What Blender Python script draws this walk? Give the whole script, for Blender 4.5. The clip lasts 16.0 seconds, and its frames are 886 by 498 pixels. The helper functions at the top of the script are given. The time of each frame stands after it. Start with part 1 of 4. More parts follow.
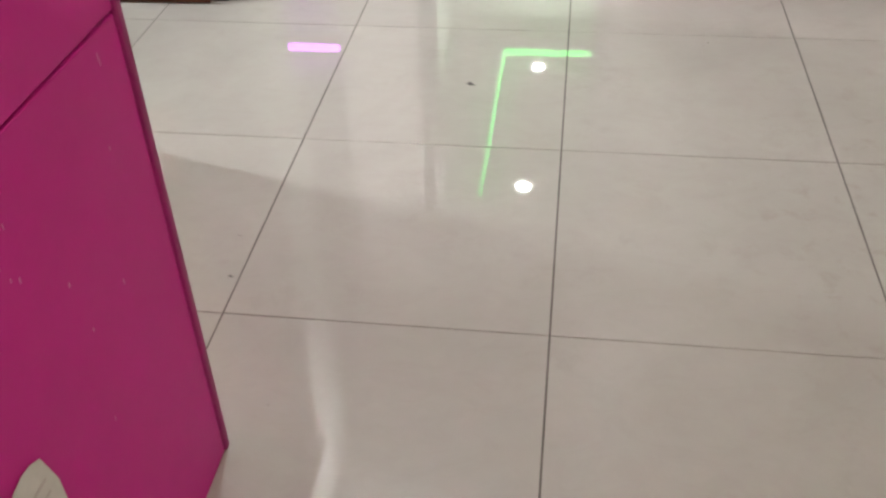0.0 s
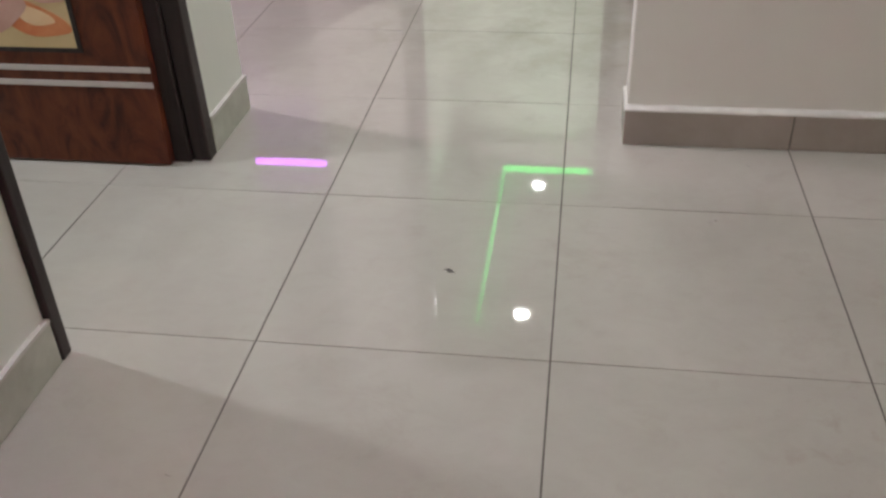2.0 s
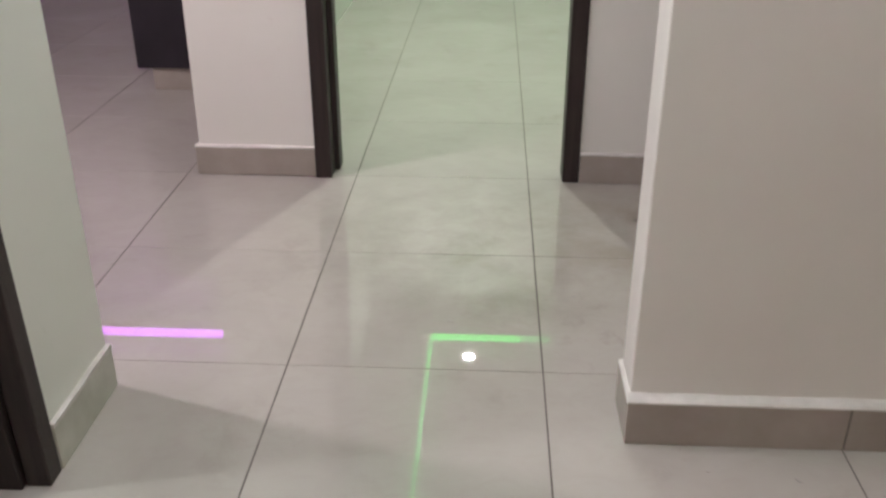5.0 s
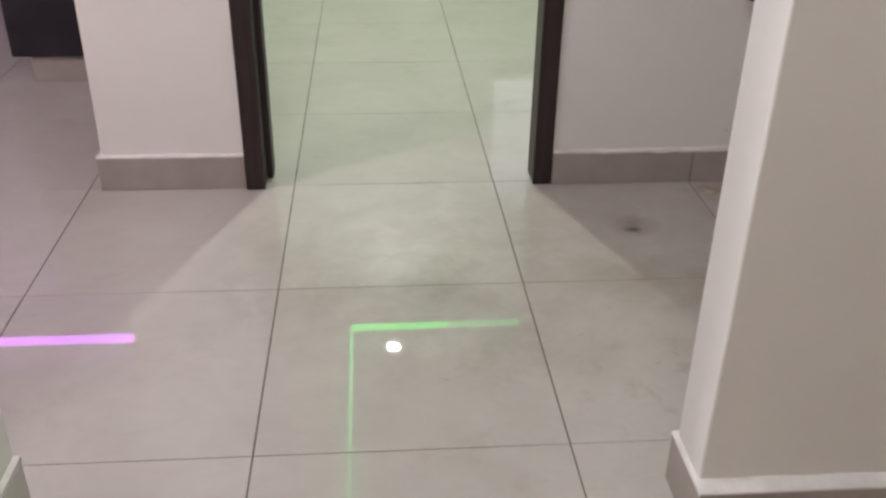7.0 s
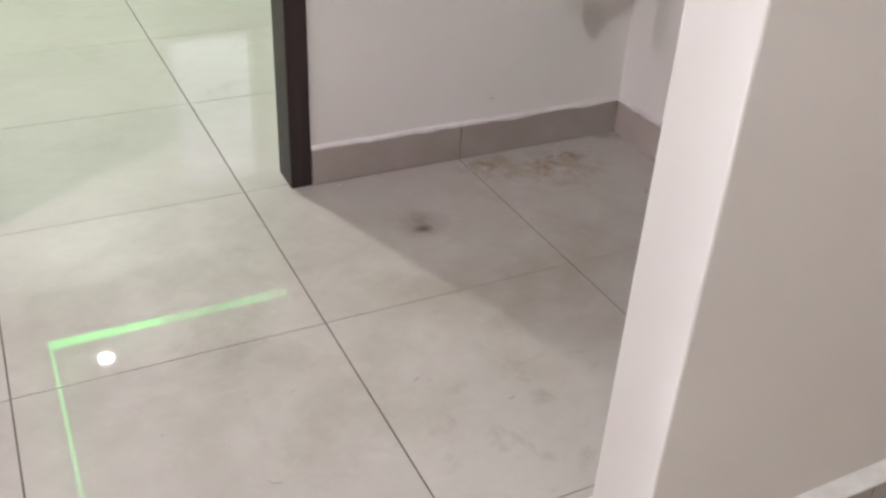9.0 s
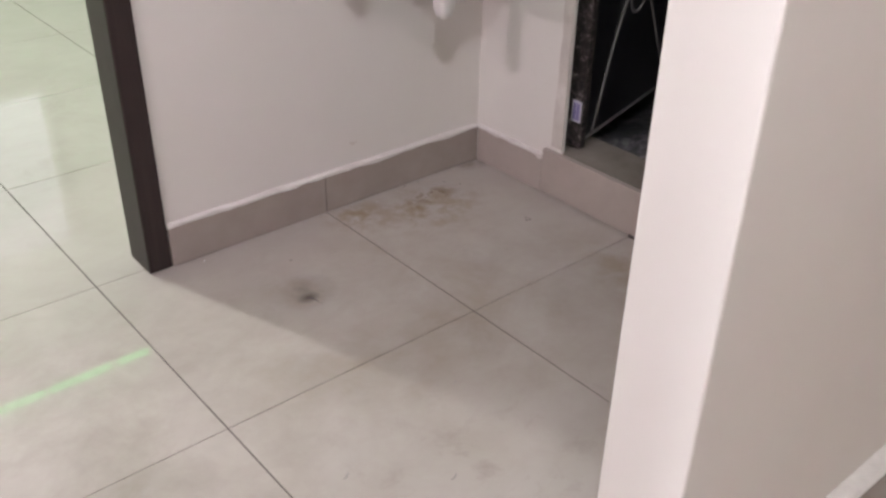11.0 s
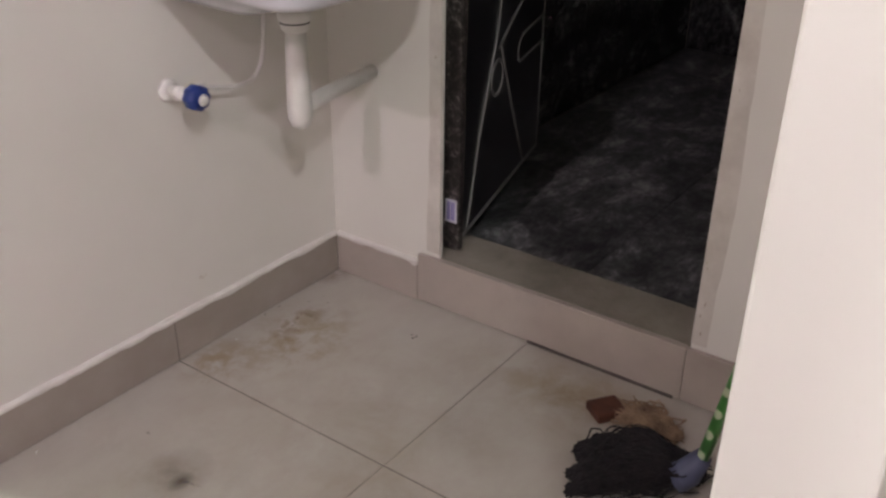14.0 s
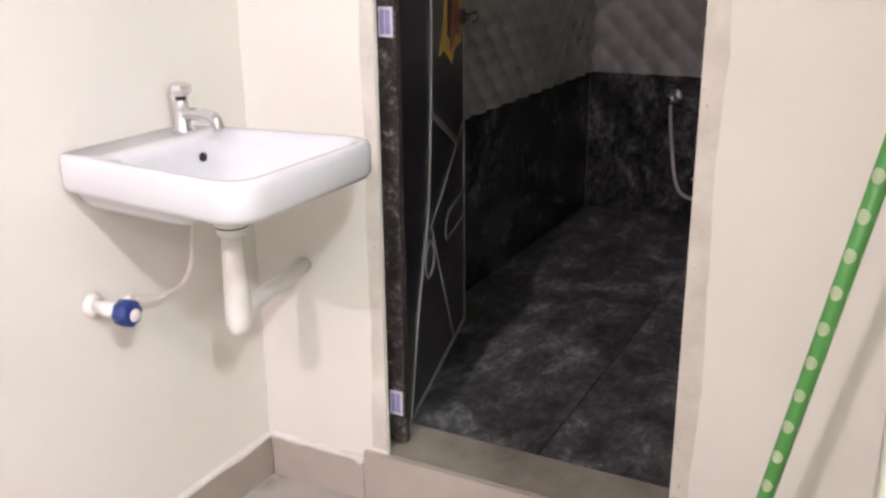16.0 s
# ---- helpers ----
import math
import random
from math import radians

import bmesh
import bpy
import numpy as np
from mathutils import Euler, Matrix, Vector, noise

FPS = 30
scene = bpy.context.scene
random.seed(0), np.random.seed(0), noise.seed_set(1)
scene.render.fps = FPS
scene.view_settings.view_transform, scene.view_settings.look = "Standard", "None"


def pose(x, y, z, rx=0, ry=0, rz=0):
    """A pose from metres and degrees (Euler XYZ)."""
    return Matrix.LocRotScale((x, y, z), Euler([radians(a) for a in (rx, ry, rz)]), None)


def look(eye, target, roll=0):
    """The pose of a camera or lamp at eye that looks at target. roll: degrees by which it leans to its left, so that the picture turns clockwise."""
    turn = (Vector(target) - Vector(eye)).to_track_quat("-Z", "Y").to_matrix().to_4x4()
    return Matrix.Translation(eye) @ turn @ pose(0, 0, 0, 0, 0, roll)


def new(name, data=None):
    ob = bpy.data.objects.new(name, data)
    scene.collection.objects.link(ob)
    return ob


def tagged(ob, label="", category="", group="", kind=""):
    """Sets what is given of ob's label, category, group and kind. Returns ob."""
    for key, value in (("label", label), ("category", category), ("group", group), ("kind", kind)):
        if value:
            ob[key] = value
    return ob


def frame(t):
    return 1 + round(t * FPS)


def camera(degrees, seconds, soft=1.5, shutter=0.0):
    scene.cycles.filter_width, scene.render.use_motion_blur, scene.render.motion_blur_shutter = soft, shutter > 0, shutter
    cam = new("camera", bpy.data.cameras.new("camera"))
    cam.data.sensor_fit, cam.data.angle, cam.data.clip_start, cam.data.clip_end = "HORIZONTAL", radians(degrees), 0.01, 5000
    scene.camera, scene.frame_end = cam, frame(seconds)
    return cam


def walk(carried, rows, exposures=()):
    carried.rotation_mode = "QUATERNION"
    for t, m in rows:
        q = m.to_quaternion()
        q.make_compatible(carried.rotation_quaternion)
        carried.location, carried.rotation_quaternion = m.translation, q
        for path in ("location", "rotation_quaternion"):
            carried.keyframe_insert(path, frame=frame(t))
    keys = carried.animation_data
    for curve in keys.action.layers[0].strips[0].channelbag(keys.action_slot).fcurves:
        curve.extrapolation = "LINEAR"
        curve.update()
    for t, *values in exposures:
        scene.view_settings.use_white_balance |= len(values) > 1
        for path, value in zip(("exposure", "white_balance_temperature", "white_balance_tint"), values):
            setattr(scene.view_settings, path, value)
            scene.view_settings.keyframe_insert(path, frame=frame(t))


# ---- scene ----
cam = camera(51.2, 16.0, soft=2.6)
PATH = [
    (0, (0.606, -1.181, 1.151), (0.359, 0.354, -0.107), -2.4),
    (0.5, (0.611, -1.116, 1.149), (0.387, 0.436, -0.093), -2.1),
    (1, (0.635, -1.009, 1.162), (0.375, 0.564, -0.045), -2.6),
    (1.5, (0.629, -0.904, 1.167), (0.358, 0.707, 0.013), -2.6),
    (2, (0.625, -0.802, 1.187), (0.355, 0.846, 0.086), -2.1),
    (2.5, (0.562, -0.669, 1.193), (0.348, 1.03, 0.16), -0.9),
    (3, (0.489, -0.525, 1.205), (0.357, 1.224, 0.244), 0.1),
    (3.5, (0.473, -0.414, 1.214), (0.387, 1.353, 0.281), 0.4),
    (4, (0.46, -0.288, 1.202), (0.388, 1.492, 0.293), 0.5),
    (4.5, (0.484, -0.138, 1.209), (0.372, 1.652, 0.324), -0.1),
    (7, (0.238, 0.454, 1.174), (0.383, 2.2, 0.211), 0.9),
    (7.5, (0.22, 0.616, 1.123), (0.415, 2.316, 0.088), 0.8),
    (8, (0.197, 0.747, 1.156), (0.473, 2.394, 0.055), 0.9),
    (8.5, (0.169, 0.868, 1.134), (0.687, 2.454, 0.032), 2.9),
    (9, (0.096, 0.941, 1.151), (0.885, 2.441, 0.089), 3.1),
    (9.5, (-0.009, 1.010, 1.180), (1.013, 2.391, 0.157), 4.0),
    (12, (0.102, 1.326, 1.14), (1.272, 2.572, 0.1), 0.0),
    (12.5, (0.1, 1.413, 1.142), (1.371, 2.543, 0.089), 0.6),
    (13, (0.108, 1.472, 1.138), (1.46, 2.518, 0.1), 1.2),
    (13.5, (0.136, 1.509, 1.15), (1.533, 2.526, 0.143), 1.4),
    (14, (0.168, 1.538, 1.158), (1.611, 2.563, 0.233), 0.8),
    (14.5, (0.19, 1.573, 1.164), (1.694, 2.594, 0.331), -0.1),
    (15, (0.207, 1.623, 1.178), (1.787, 2.599, 0.436), -0.6),
    (15.5, (0.208, 1.675, 1.195), (1.843, 2.597, 0.503), -0.6),
    (16, (0.194, 1.704, 1.206), (1.873, 2.588, 0.576), -0.6),
]
EXPOSURES = [(0.0, 0.32, 6400, 8), (0.5, 0.25, 6400, 7), (1.0, 0.07, 6350, 6), (2.0, -0.2, 6350, 8), (2.5, -0.36, 6350, 9), (3.0, -0.38, 6350, 9), (4.5, -0.25, 6400, 8), (8.0, -0.22, 6400, 11),
             (9.5, 0.3, 6250, 12), (12.5, 0.1, 6550, 17), (13.5, 0.07, 6600, 13), (14.5, 0.14, 6600, 12), (15.0, 0.59, 6600, 11), (15.5, 1.12, 6550, 8), (16.0, 1.22, 6500, 8)]
walk(cam, [(t, look(eye, target, roll)) for t, eye, target, roll in PATH], EXPOSURES)

# ---- world, lamps and exposure ----
world = bpy.data.worlds.new("world")
scene.world = world
world.use_nodes = True
world.node_tree.nodes["Background"].inputs[0].default_value = (0.02, 0.022, 0.03, 1)
world.node_tree.nodes["Background"].inputs[1].default_value = 0.3

# place of each ceiling lamp or added fill, its watts and its colour
CEILING = 2.62
LAMPS = [
    ((0.352, 5.84, 2.575), 25, (0.99, 1.0, 0.95)),
    ((0.336, 4.10, 2.575), 36, (0.99, 1.0, 0.95)),
    ((-1.90, 0.96, 2.60), 35, (0.95, 0.98, 1.0)),
    ((-1.50, 2.04, 2.60), 39, (1.0, 0.82, 0.93)),
    # unseen lamp, added to brighten the partition's front face
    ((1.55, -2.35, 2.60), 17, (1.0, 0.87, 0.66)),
]
BULB_AT, BULB_GLOW = (-0.06, 1.085, 2.2), 745.0
GREEN_GLOW, PINK_GLOW = 7.5, 11.0


# ---- materials ----
def material(name, rough=0.5, metal=0.0):
    m = bpy.data.materials.new(name)
    m.use_nodes = True
    b = m.node_tree.nodes["Principled BSDF"]
    b.inputs["Roughness"].default_value = rough
    b.inputs["Metallic"].default_value = metal
    return m, m.node_tree.nodes, m.node_tree.links, b


def noise_at(nodes, links, scale, detail=4.0, rough=0.55, stretch=(1, 1, 1), distort=0.0):
    """Noise over the world's place, so that no pattern repeats from piece to piece."""
    geo = nodes.new("ShaderNodeNewGeometry")
    mp = nodes.new("ShaderNodeMapping")
    mp.inputs["Scale"].default_value = stretch
    n = nodes.new("ShaderNodeTexNoise")
    n.inputs["Scale"].default_value, n.inputs["Detail"].default_value = scale, detail
    n.inputs["Roughness"].default_value, n.inputs["Distortion"].default_value = rough, distort
    links.new(geo.outputs["Position"], mp.inputs["Vector"])
    links.new(mp.outputs["Vector"], n.inputs["Vector"])
    return n.outputs["Fac"]


def ramp(nodes, links, fac, stops):
    r = nodes.new("ShaderNodeValToRGB")
    e = r.color_ramp.elements
    while len(e) < len(stops):
        e.new(0.5)
    for el, (p, c) in zip(e, stops):
        el.position, el.color = p, (*c, 1)
    links.new(fac, r.inputs["Fac"])
    return r.outputs["Color"]


def blend(nodes, links, a, b, fac, mode="MULTIPLY"):
    m = nodes.new("ShaderNodeMix")
    m.data_type, m.blend_type = "RGBA", mode
    if isinstance(fac, (int, float)):
        m.inputs["Factor"].default_value = fac
    else:
        links.new(fac, m.inputs["Factor"])
    for socket, v in ((m.inputs[6], a), (m.inputs[7], b)):
        if isinstance(v, tuple):
            socket.default_value = (*v, 1)
        else:
            links.new(v, socket)
    return m.outputs[2]


def bump(nodes, links, bsdf, height, strength, distance):
    b = nodes.new("ShaderNodeBump")
    b.inputs["Strength"].default_value, b.inputs["Distance"].default_value = strength, distance
    links.new(height, b.inputs["Height"])
    links.new(b.outputs["Normal"], bsdf.inputs["Normal"])


def shade(lo, hi):
    return [(0.3, lo), (0.7, hi)]


def simple(name, lo, hi, scale=8.0, rough=0.5, metal=0.0, relief=0.0, fine=60.0, stretch=(1, 1, 1)):
    m, n, l, b = material(name, rough, metal)
    c = ramp(n, l, noise_at(n, l, scale, 5, 0.6, stretch), shade(lo, hi))
    l.new(c, b.inputs["Base Color"])
    if relief:
        bump(n, l, b, noise_at(n, l, fine, 3, 0.6, stretch), relief, 0.004)
    return m


# dirt on the tiles, one entry also painted shade: centre, reach, tint, grain, and where its blots begin and are full
STAINS_AND_SHADE = [
    ((1.42, 2.83), (0.20, 0.15), (0.70, 0.62, 0.48), 15.0, 0.44, 0.60),
    ((1.25, 2.91), (0.11, 0.12), (0.72, 0.64, 0.51), 18.0, 0.42, 0.58),
    ((1.475, 2.875), (0.10, 0.045), (0.52, 0.43, 0.32), 24.0, 0.46, 0.56),
    ((1.70, 2.96), (0.07, 0.05), (0.45, 0.40, 0.35), 14.0, 0.30, 0.60),
    ((0.950, 2.695), (0.085, 0.075), (0.50, 0.47, 0.44), 6.0, 0.22, 0.60),
    ((0.948, 2.668), (0.030, 0.022), (0.36, 0.33, 0.31), 12.0, 0.20, 0.55),
    ((1.15, 2.45), (0.80, 0.65), (0.72, 0.66, 0.585), 4.5, 0.30, 0.75),
    ((0.85, 1.98), (0.55, 0.40), (0.74, 0.71, 0.68), 13.0, 0.55, 0.78),
    # passage dirt streaks; the tint also puts shade on floor that renders too bright
    ((0.40, 2.45), (0.75, 0.75), (0.74, 0.73, 0.70), 6.0, 0.38, 0.75),
    ((1.60, 2.20), (0.14, 0.30), (0.70, 0.62, 0.50), 9.0, 0.36, 0.60),
    ((1.35, 0.35), (0.60, 0.90), (0.84, 0.80, 0.75), 16.0, 0.55, 0.72),
]


def make_tile():
    """Polished beige vitrified tile: soft clouds, faint dirt, mirror-like glaze."""
    m, n, l, b = material("vitrified_tile", 0.1)
    base = ramp(n, l, noise_at(n, l, 2.2, 5, 0.6, (1, 1, 1), 0.6), [(0.3, (0.408, 0.381, 0.342)), (0.7, (0.460, 0.431, 0.390))])
    veins = ramp(n, l, noise_at(n, l, 9.0, 8, 0.7, (1, 1.6, 1), 1.4), [(0.36, (0.86, 0.84, 0.81)), (0.56, (1, 1, 1))])
    dirt = ramp(n, l, noise_at(n, l, 3.6, 7, 0.72, (1, 1, 1), 0.3), [(0.30, (0.70, 0.67, 0.62)), (0.43, (1, 1, 1))])
    c = blend(n, l, base, veins, 0.2)
    c = blend(n, l, c, dirt, 0.25)
    for centre, reach, colour, scale, lo, hi in STAINS_AND_SHADE:
        geo = n.new("ShaderNodeNewGeometry")
        sub = n.new("ShaderNodeVectorMath")
        sub.operation = "SUBTRACT"
        sub.inputs[1].default_value = (*centre, 0)
        div = n.new("ShaderNodeVectorMath")
        div.operation = "DIVIDE"
        div.inputs[1].default_value = (*reach, 1)
        size = n.new("ShaderNodeVectorMath")
        size.operation = "LENGTH"
        l.new(geo.outputs["Position"], sub.inputs[0])
        l.new(sub.outputs[0], div.inputs[0])
        l.new(div.outputs[0], size.inputs[0])
        near = n.new("ShaderNodeMapRange")
        near.inputs["From Min"].default_value, near.inputs["From Max"].default_value = 1.0, 0.1
        l.new(size.outputs["Value"], near.inputs["Value"])
        blot = n.new("ShaderNodeMapRange")
        blot.inputs["From Min"].default_value, blot.inputs["From Max"].default_value = lo, hi
        l.new(noise_at(n, l, scale, 7, 0.65, (1, 1, 1), 0.25), blot.inputs["Value"])
        both = n.new("ShaderNodeMath")
        both.operation = "MULTIPLY"
        l.new(near.outputs["Result"], both.inputs[0])
        l.new(blot.outputs["Result"], both.inputs[1])
        c = blend(n, l, c, colour, both.outputs[0])
    info = n.new("ShaderNodeObjectInfo")
    own = ramp(n, l, info.outputs["Random"], [(0.0, (0.95, 0.95, 0.95)), (1.0, (1.0, 1.0, 1.0))])
    l.new(blend(n, l, c, own, 1.0), b.inputs["Base Color"])
    r = n.new("ShaderNodeMapRange")
    r.inputs["To Min"].default_value, r.inputs["To Max"].default_value = 0.004, 0.03
    l.new(noise_at(n, l, 5.0, 6, 0.65), r.inputs["Value"])
    l.new(r.outputs["Result"], b.inputs["Roughness"])
    b.inputs["IOR"].default_value = 1.5
    bump(n, l, b, noise_at(n, l, 3.0, 2, 0.5), 0.012, 0.01)
    return m


def make_paint(name, lo, hi):
    """Emulsion on plaster: roller stipple, faint scuffs and grey marks."""
    m, n, l, b = material(name, 0.62)
    c = ramp(n, l, noise_at(n, l, 1.6, 5, 0.6), shade(lo, hi))
    scuff = ramp(n, l, noise_at(n, l, 7.0, 8, 0.75, (1, 1, 0.6), 0.8), [(0.24, (0.82, 0.80, 0.77)), (0.36, (1, 1, 1))])
    l.new(blend(n, l, c, scuff, 0.6), b.inputs["Base Color"])
    bump(n, l, b, noise_at(n, l, 140.0, 3, 0.6), 0.12, 0.002)
    return m


def make_wood():
    """Red-brown veneer with vertical figure."""
    m, n, l, b = material("walnut_veneer", 0.38)
    g = ramp(n, l, noise_at(n, l, 4.0, 8, 0.62, (2.2, 2.2, 0.9), 2.6), [(0.30, (0.050, 0.014, 0.008)), (0.5, (0.125, 0.033, 0.015)), (0.72, (0.185, 0.052, 0.022))])
    f = ramp(n, l, noise_at(n, l, 60.0, 4, 0.6, (4, 4, 0.25)), [(0.3, (0.72, 0.70, 0.68)), (0.7, (1, 1, 1))])
    l.new(blend(n, l, g, f, 0.45), b.inputs["Base Color"])
    bump(n, l, b, noise_at(n, l, 90.0, 3, 0.6, (4, 4, 0.25)), 0.1, 0.002)
    return m


def make_dark_stone(name, gloss, lift):
    """Charcoal tile with smoky pale clouds and streaks."""
    m, n, l, b = material(name, gloss)
    c = ramp(n, l, noise_at(n, l, 4.6, 10, 0.78, (1, 1.4, 1.2), 0.5), [(0.38, (0.010 * lift, 0.0105 * lift, 0.0105 * lift)), (0.52, (0.045 * lift, 0.046 * lift, 0.046 * lift)), (0.66, (0.16 * lift, 0.162 * lift, 0.158 * lift))])
    fine = ramp(n, l, noise_at(n, l, 22.0, 8, 0.75, (1, 1.5, 1), 0.2), [(0.42, (0.28, 0.28, 0.29)), (0.60, (1.0, 1.0, 1.0))])
    l.new(blend(n, l, c, fine, 0.8), b.inputs["Base Color"])
    bump(n, l, b, noise_at(n, l, 30.0, 4, 0.6), 0.12, 0.004)
    return m


def make_speckle():
    m, n, l, b = material("speckled_granite", 0.3)
    c = ramp(n, l, noise_at(n, l, 55.0, 6, 0.72), [(0.44, (0.016, 0.014, 0.013)), (0.56, (0.06, 0.052, 0.048)), (0.68, (0.30, 0.275, 0.26))])
    l.new(blend(n, l, c, (0.9, 0.88, 0.86), 0.3), b.inputs["Base Color"])
    return m


def make_glow(name, colour, strength):
    m = bpy.data.materials.new(name)
    m.use_nodes = True
    n, l = m.node_tree.nodes, m.node_tree.links
    n.remove(n["Principled BSDF"])
    e = n.new("ShaderNodeEmission")
    e.inputs["Color"].default_value, e.inputs["Strength"].default_value = (*colour, 1), strength
    l.new(e.outputs[0], n["Material Output"].inputs[0])
    return m


TILE = make_tile()
GROUT = simple("grout", (0.075, 0.065, 0.058), (0.15, 0.13, 0.115), 14, 0.9, 0, 0.3)
PAINT = make_paint("cream_paint", (0.70, 0.672, 0.618), (0.745, 0.72, 0.668))
WEST_PAINT = make_paint("pale_green_white_paint", (0.765, 0.79, 0.715), (0.81, 0.83, 0.76))
# ceiling stays out of view; kept darker than the walls to reduce bounce
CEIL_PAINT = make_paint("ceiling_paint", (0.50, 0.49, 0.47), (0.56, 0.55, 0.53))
GREEN_PAINT = make_paint("pale_green_paint", (0.55, 0.60, 0.51), (0.60, 0.64, 0.56))
PUTTY = simple("white_putty", (0.58, 0.555, 0.52), (0.70, 0.675, 0.64), 22, 0.7, 0, 0.5, 70)
SKIRT = simple("skirting_tile", (0.305, 0.263, 0.230), (0.375, 0.328, 0.290), 6, 0.22, 0, 0.1)
PALE_SKIRT = simple("paint_washed_tile", (0.43, 0.43, 0.36), (0.60, 0.61, 0.53), 9, 0.4, 0, 0.2)
SILL = simple("sill_tile", (0.375, 0.325, 0.285), (0.455, 0.40, 0.352), 6, 0.3, 0, 0.2)
SILL_TOP = simple("worn_stone", (0.17, 0.155, 0.125), (0.29, 0.265, 0.22), 9, 0.55, 0, 0.4, 80)
WOOD = make_wood()
FRAME = simple("dark_stained_wood", (0.020, 0.014, 0.013), (0.042, 0.030, 0.027), 12, 0.45, 0, 0.15, 90, (4, 4, 0.3))
MAGENTA = simple("magenta_laminate", (0.56, 0.010, 0.25), (0.62, 0.012, 0.28), 5, 0.5, 0, 0.05, 120)
for _m in (FRAME, MAGENTA, WOOD):
    _m.node_tree.nodes["Principled BSDF"].inputs["Specular IOR Level"].default_value = 0.3
MAGENTA_EDGE = simple("magenta_edging", (0.30, 0.004, 0.13), (0.35, 0.005, 0.15), 8, 0.5)
SCRATCH = simple("pale_magenta_scratch", (0.62, 0.12, 0.38), (0.70, 0.20, 0.46), 30, 0.6)
PAPER = simple("paper", (0.62, 0.60, 0.56), (0.74, 0.72, 0.68), 20, 0.8, 0, 0.2)
WHITE_LINE = simple("white_inlay", (0.52, 0.47, 0.45), (0.60, 0.55, 0.52), 20, 0.45)
CERAMIC = simple("white_ceramic", (0.61, 0.61, 0.645), (0.65, 0.65, 0.685), 3, 0.12)
PVC = simple("white_plastic_pipe", (0.66, 0.64, 0.60), (0.76, 0.74, 0.71), 14, 0.4, 0, 0.2, 40)
CHROME = simple("chrome", (0.72, 0.72, 0.74), (0.82, 0.82, 0.84), 10, 0.12, 1.0)
DARK_METAL = simple("dark_bronze", (0.05, 0.04, 0.035), (0.09, 0.075, 0.065), 20, 0.35, 0.8)
DARK_RUBBER = simple("dark_rubber", (0.012, 0.011, 0.012), (0.03, 0.028, 0.03), 30, 0.7)
BLUE = simple("blue_plastic", (0.012, 0.03, 0.16), (0.018, 0.045, 0.21), 20, 0.35)
BLACK_PVC = simple("black_door_laminate", (0.006, 0.006, 0.007), (0.012, 0.012, 0.013), 9, 0.3)
SILVER = simple("silver_line", (0.28, 0.27, 0.26), (0.38, 0.37, 0.36), 40, 0.45, 0.3)
STONE_WALL = make_dark_stone("dark_wall_tile", 0.25, 1.4)
STONE_FLOOR = make_dark_stone("dark_floor_tile", 0.4, 3.7)
WAVE_TILE = simple("pale_relief_tile", (0.31, 0.305, 0.29), (0.40, 0.39, 0.37), 12, 0.35)
SPECKLE = make_speckle()
LABEL = simple("printed_label", (0.56, 0.55, 0.62), (0.66, 0.65, 0.72), 60, 0.6)
LABEL_INK = simple("label_ink", (0.24, 0.21, 0.42), (0.33, 0.29, 0.52), 60, 0.6)
MOP_BLACK = simple("black_mop_yarn", (0.006, 0.005, 0.006), (0.022, 0.019, 0.021), 50, 0.95, 0, 0.6, 200)
GREEN_PLASTIC = simple("green_plastic", (0.062, 0.245, 0.052), (0.080, 0.30, 0.068), 10, 0.38)
DOT_WHITE = simple("pale_dot_print", (0.36, 0.44, 0.27), (0.46, 0.54, 0.36), 20, 0.4)
BROWN = simple("red_brown_block", (0.05, 0.015, 0.008), (0.09, 0.028, 0.014), 30, 0.6, 0, 0.3)
STRAW = simple("straw_bristle", (0.10, 0.055, 0.03), (0.36, 0.25, 0.16), 26, 0.85, 0, 0.5, 200)
GREY_BLUE = simple("grey_blue_plastic", (0.06, 0.07, 0.12), (0.09, 0.10, 0.17), 20, 0.5)
BLACKWOOD = simple("black_cabinet_laminate", (0.010, 0.008, 0.012), (0.02, 0.016, 0.022), 6, 0.35)
CREAM_PRINT = simple("cream_print", (0.58, 0.42, 0.22), (0.68, 0.53, 0.30), 5, 0.3)
PEACH = simple("peach_print", (0.58, 0.16, 0.06), (0.72, 0.30, 0.13), 16, 0.3)
PINK_PRINT = simple("pink_print", (0.52, 0.27, 0.22), (0.66, 0.42, 0.36), 9, 0.3)
PALE_PRINT = simple("pale_print", (0.80, 0.52, 0.30), (0.90, 0.68, 0.44), 12, 0.3)
YELLOW_PRINT = simple("yellow_print", (0.55, 0.33, 0.02), (0.70, 0.45, 0.05), 14, 0.35)
RED_PRINT = simple("red_print", (0.25, 0.03, 0.01), (0.42, 0.08, 0.02), 14, 0.35)
SCUFF = simple("grey_scuff", (0.22, 0.20, 0.18), (0.32, 0.30, 0.27), 60, 0.5)
MARK = simple("brown_mark", (0.36, 0.29, 0.22), (0.48, 0.40, 0.32), 60, 0.7)
WALL_DAB = simple("faint_wall_dab", (0.60, 0.55, 0.49), (0.68, 0.63, 0.57), 60, 0.7)
WALL_SCUFF = simple("faint_wall_scuff", (0.68, 0.65, 0.605), (0.73, 0.70, 0.66), 60, 0.7)
DIRTY_PLASTER = simple("dirty_plaster", (0.52, 0.48, 0.43), (0.68, 0.64, 0.585), 12, 0.75, 0, 0.4, 60)
SOOT = simple("dark_smudge", (0.05, 0.042, 0.038), (0.12, 0.10, 0.09), 30, 0.7)
WHITE_LAM = simple("white_laminate", (0.74, 0.76, 0.74), (0.80, 0.82, 0.80), 4, 0.3)
